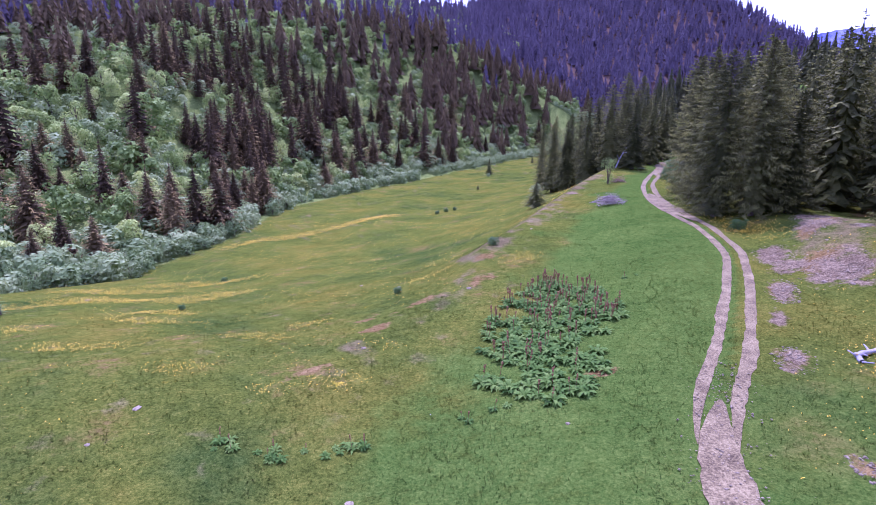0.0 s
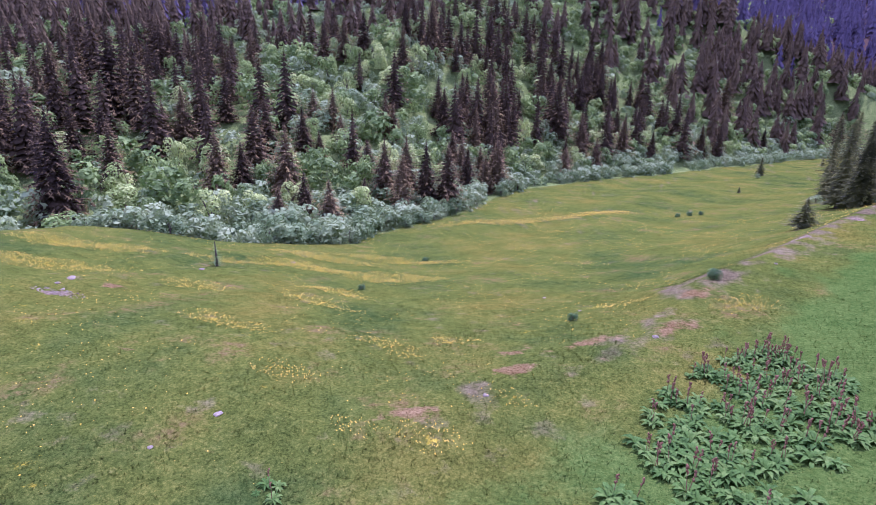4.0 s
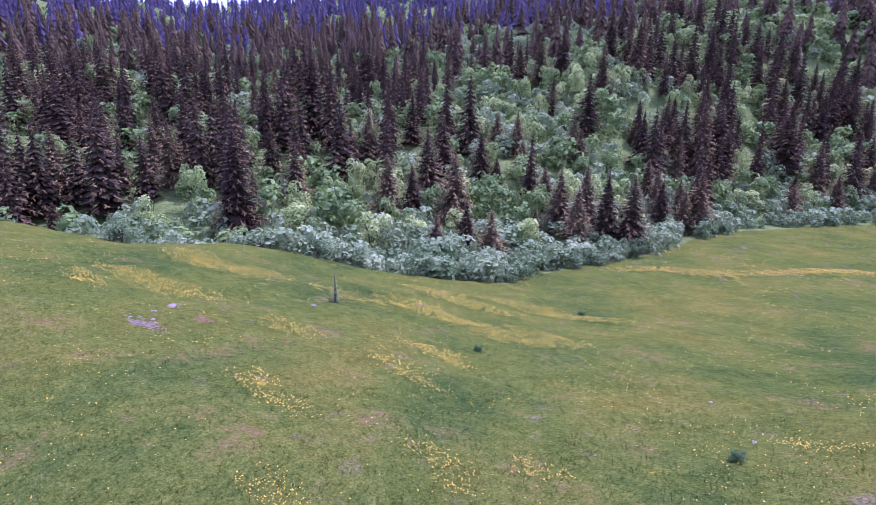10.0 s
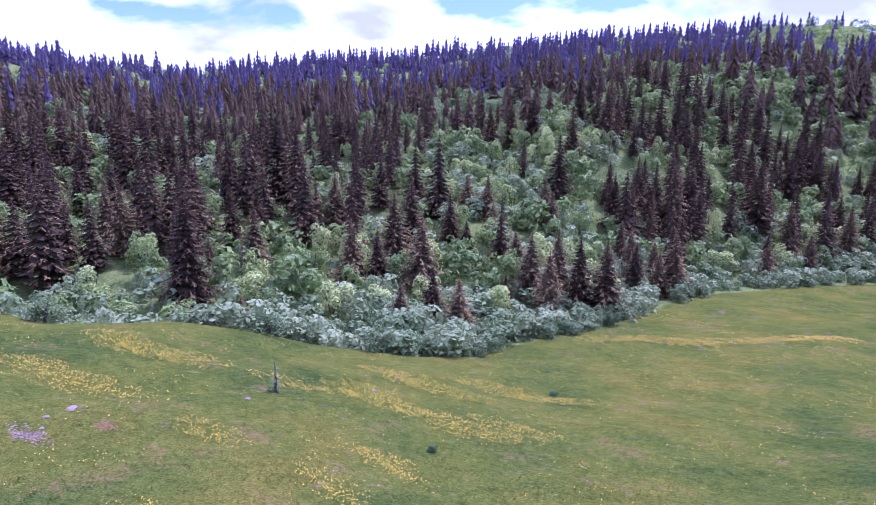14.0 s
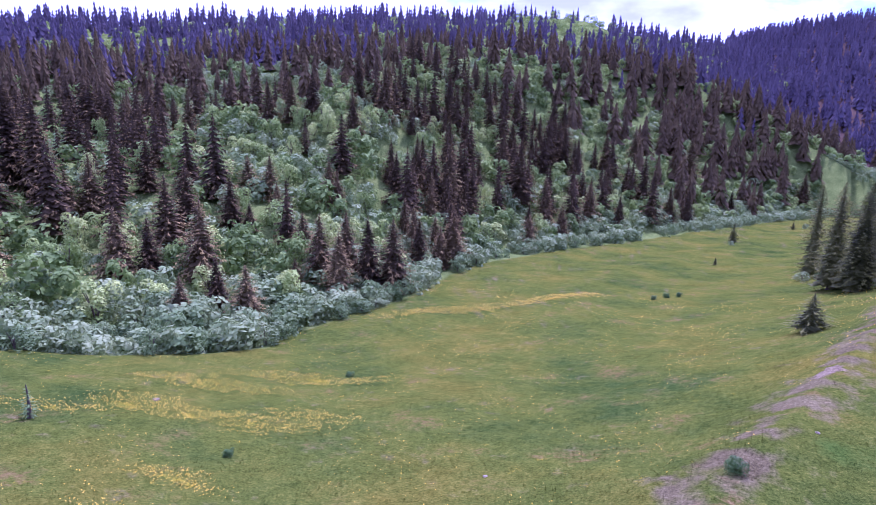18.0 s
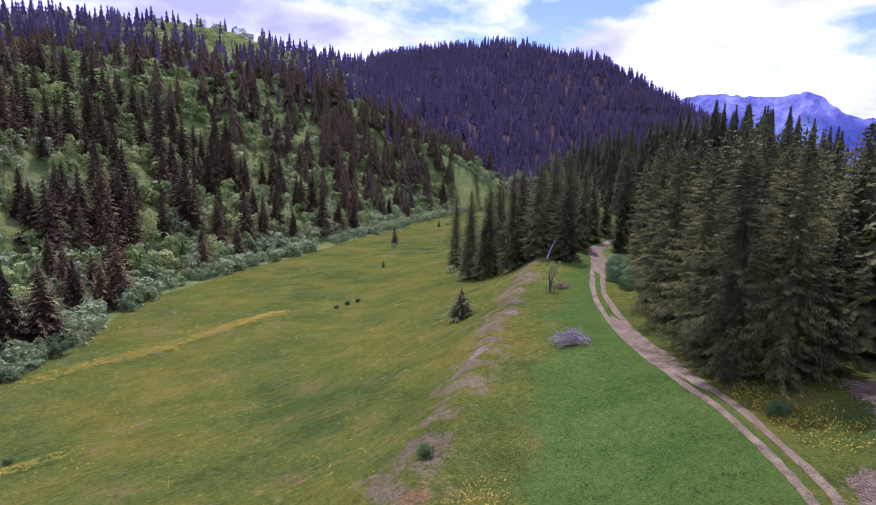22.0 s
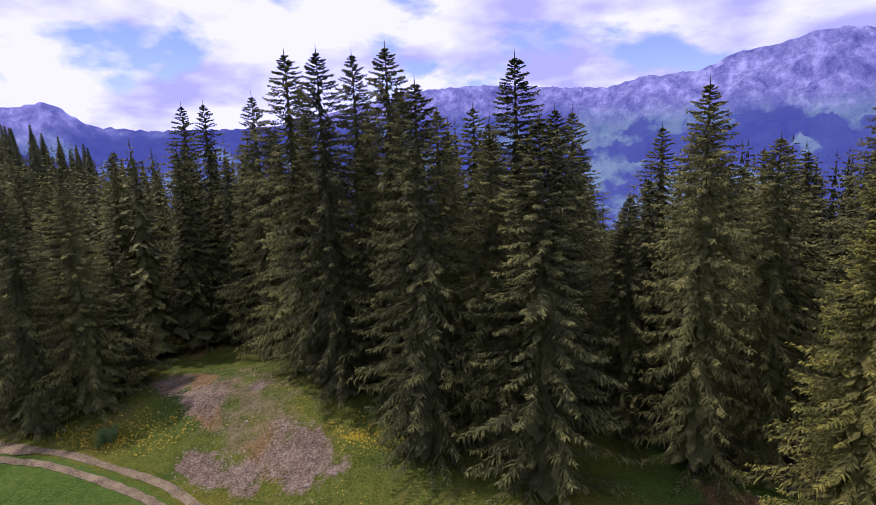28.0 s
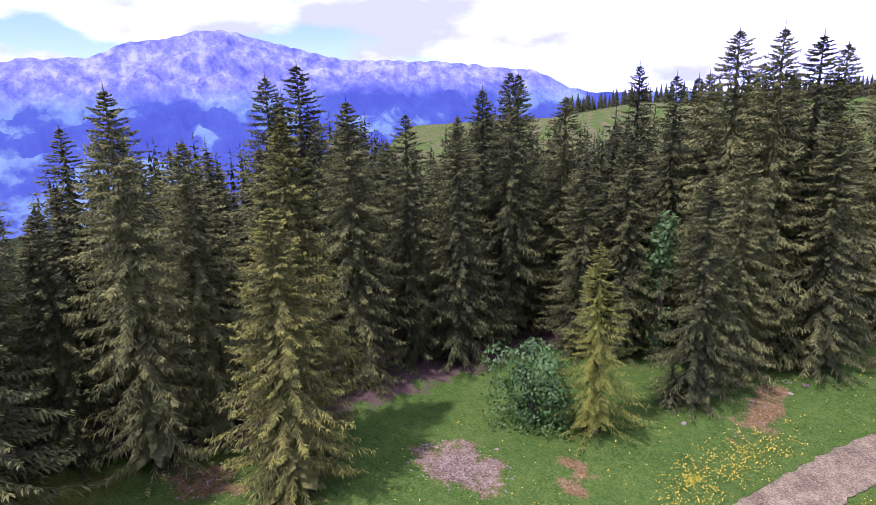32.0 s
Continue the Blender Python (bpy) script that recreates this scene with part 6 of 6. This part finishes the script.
def log(x, y, turn, length, radius):
    root = new("log")
    root.matrix_basis = pose(x, y, float(height(x, y)) + radius * 0.8, 0, 0, turn)
    part("stem", mesh_of("stem", tube_arrays([(-length / 2, 0, 0), (-length / 4, 0.04, 0.02), (length / 5, -0.03, 0), (length / 2, 0.05, 0.03)], [radius, radius * 1.1, radius * 0.9, radius * 0.6], 9), M_DEADWOOD, True), root)
    part("branch_stub", mesh_of("branch_stub", tube_arrays([(0.1, 0, 0), (0.3, 0.45, 0.2)], [radius * 0.5, radius * 0.2], 6), M_DEADWOOD), root)
    part("branch_stub", mesh_of("branch_stub", tube_arrays([(-0.5, 0, 0), (-0.8, -0.4, 0.15)], [radius * 0.45, radius * 0.2], 6), M_DEADWOOD), root)
    return tagged(root, "pale weathered log lying on the grassy bank", "log")


log(21.4, 28.0, 25, 1.9, 0.13)
log(20.6, 27.5, 70, 0.9, 0.12)
for k, (x, y, turn) in enumerate(((37.0, 121.5, 30), (38.2, 122.8, 60))):
    root = new("fallen_branch")
    root.matrix_basis = pose(x, y, float(height(x, y)) + 0.15, 0, -32, turn)
    part("stem", mesh_of("stem", tube_arrays([(0, 0, 0), (1.6, 0.1, 0.1), (3.4, 0, 0.2)], [0.12, 0.09, 0.03], 6), M_TWIG), root)
    for j in range(6):
        part("branch", twig_mesh(70 + j, 1.1, 0.025, M_TWIG), root, at=pose(0.6 + j * 0.4, 0, 0.05, 60 * j, 20, 50 + 37 * j))
    tagged(root, "bare fallen branch propped at the edge of the wood", "branch")

SAPLING_KIND = Kind("sapling", 4, merge([tube_arrays([(0, 0, -0.2), (0.05, 0, 1.4), (0, 0.05, 3.4)], [0.06, 0.045, 0.012], 6), stems_arrays(130, 7, 1.0, 3.6)]), leaf_arrays(131, 420, 1.15, 4, 0.12, 9, 0.25), M_BARK, M_LEAF, 1.15)
THIN_KIND = Kind("thin", 2, spruce_trunk(2, 8), spruce_arrays(140, 2, 0.5, 45, 4, 0.06, 0.2, 0.75, 0.3, 2.0), M_BARK, [M_WILLOW, M_WILLOW], 0.5)
M_LEAF_DARK = plain("bluish_leaves", [(0.3, (0.034, 0.078, 0.012)), (0.5, (0.078, 0.150, 0.022)), (0.7, (0.155, 0.235, 0.046))], scale=0.8, fine=5.0, rough=0.6, bump=0, translucent=0.25, spec=0.3, coords="World")
CLEARING_KIND = Kind("clearing_bush", 4, stems_arrays(150, 8, 2.2, 4), leaf_arrays(151, 5200, 2.5, 4.2, 0.115, 20, -0.14, 0.8), M_BARK, M_LEAF_DARK, 2.5)
TALL_KIND = Kind("tall_sapling", 8, merge([tube_arrays([(0, 0, -0.3), (0.1, 0, 3), (0, 0.1, 7.4)], [0.1, 0.07, 0.02], 6), stems_arrays(160, 7, 1.0, 7.4)]), leaf_arrays(161, 1400, 1.5, 8, 0.17, 11, 0.12), M_BARK, M_LEAF_DARK, 1.5)
plant(SAPLING_KIND, "sapling", 26.0, 90.6, 3.8, "slender leafy sapling on the bank beside brushwood", "sapling", rad=1.2)
plant(CLEARING_KIND, "leafy_bush", 22.4, -2.2, 5.0, "broad dark green leafy bush beside the young spruce", "bush", rad=2.7)
plant(TALL_KIND, "leafy_sapling", 23.4, -16.0, 11.2, "slender bright green broadleaf among dark spruces", "sapling", rad=1.5)
plant(THIN_KIND, "thin_sapling", -39.0, 51.0, 2.6, "thin leafy sapling alone in the meadow", "sapling", rad=0.9)
plant(THIN_KIND, "thin_sapling", -62.0, 58.0, 1.8, "thin grey-green sapling on the brow of the meadow", "sapling", rad=0.6)
plant(SMALL_KIND, "small_spruce", 28.4, 131.5, 5.2, "small dark spruce at the edge of the wood", rad=2.0)
plant(SMALL_KIND, "small_spruce", 18.4, -10.6, 3.4, "small dark spruce in front of the big ones", rad=1.3)
plant(SMALL_KIND, "small_spruce", 12.0, 176.0, 1.8, "tiny spruce in the far meadow", rad=0.8)
for x, y, h in ((25.2, 151, 1.8), (27.6, 149, 1.5), (30.5, 128, 1.4), (18.0, 213, 1.2), (49, 285, 2.0), (5.5, 55, 0.7), (27.8, 54.2, 1.0), (-28.6, 77.4, 0.6), (-23.8, 53.6, 0.5), (-3.0, 47.5, 0.5), (2.0, 133, 0.8), (0.0, 131, 0.7), (4.0, 134.5, 0.7)):
    plant(rng.choice(WILLOW_KINDS) if h > 1.1 else CLEARING_KIND, "low_bush", x, y, h, "low grey-green bush in the grass", "bush", "low bushes in the grass", rad=h * 0.8)


for x, y, h in ((38.8, 98, 2.4), (37.0, 95, 2.0), (38.2, 92.8, 2.2), (35.9, 90.4, 1.8), (40.2, 101.5, 2.5), (36.6, 87.6, 1.6)):
    plant(CLEARING_KIND, "leafy_bush", x, y, h, "dense dark green leafy bush beside the track", "bush", "leafy bushes beside the track", rad=h * 0.75)


# a dead trunk leaning at the edge of the wood
dead = tube_arrays([(0, 0, -0.1), (0.9, 0.1, 1.5), (1.9, 0.2, 2.9), (2.9, 0.2, 4.0)], [0.13, 0.11, 0.08, 0.03], 7)
stub = tube_arrays([(0.9, 0.1, 1.5), (0.8, 0.5, 2.1), (0.9, 0.9, 2.5)], [0.05, 0.035, 0.012], 5)
stub_low = tube_arrays([(1.7, 0.18, 2.6), (2.2, -0.3, 2.8), (2.5, -0.7, 2.7)], [0.045, 0.03, 0.012], 5)
leaner = new("dead_trunk", mesh_of("dead_trunk", merge([dead, stub, stub_low]), M_DEADWOOD, True))
leaner.matrix_basis = pose(33.6, 113.0, float(height(33.6, 113.0)), 0, 0, 25)
tagged(leaner, "bare grey dead trunk leaning at the edge of the wood", "dead tree")


# ---- the hut on the skyline ----
def box_arrays(x0, x1, y0, y1, z0, z1):
    v = np.array([(x, y, z) for z in (z0, z1) for y in (y0, y1) for x in (x0, x1)], float)
    return v, np.array([(0, 2, 3, 1), (4, 5, 7, 6), (0, 1, 5, 4), (2, 6, 7, 3), (0, 4, 6, 2), (1, 3, 7, 5)])


M_HUT_WALL = plain("hut_timber", [(0.3, (0.12, 0.08, 0.06)), (0.7, (0.28, 0.2, 0.15))], scale=1.0, fine=6.0, rough=0.9)
M_HUT_ROOF = plain("hut_roof", [(0.3, (0.14, 0.13, 0.13)), (0.7, (0.30, 0.29, 0.29))], scale=1.0, fine=6.0, rough=0.7)
hr, ha = 842.0, radians(3.6)
hx, hy = P0[0] + hr * math.sin(ha), P0[1] + hr * math.cos(ha)
hut = new("mountain_hut")
hut.matrix_basis = pose(hx, hy, float(height(hx, hy)) + 0.3, 0, 0, -8)
part("wall", mesh_of("wall", box_arrays(-11, 11, -5, 5, -2, 5), M_HUT_WALL), hut)
roof = np.array([(-12, -6, 4.8), (12, -6, 4.8), (12, 0, 8.6), (-12, 0, 8.6), (-12, 6, 4.8), (12, 6, 4.8), (-12, -6, 4.4), (12, -6, 4.4), (12, 0, 8.2), (-12, 0, 8.2), (-12, 6, 4.4), (12, 6, 4.4)], float)
part("roof", mesh_of("roof", (roof, np.array([(0, 1, 2, 3), (3, 2, 5, 4), (7, 6, 9, 8), (8, 9, 10, 11), (0, 6, 7, 1), (4, 5, 11, 10)])), M_HUT_ROOF), hut)
tagged(hut, "long timber hut on the skyline ridge", "hut")
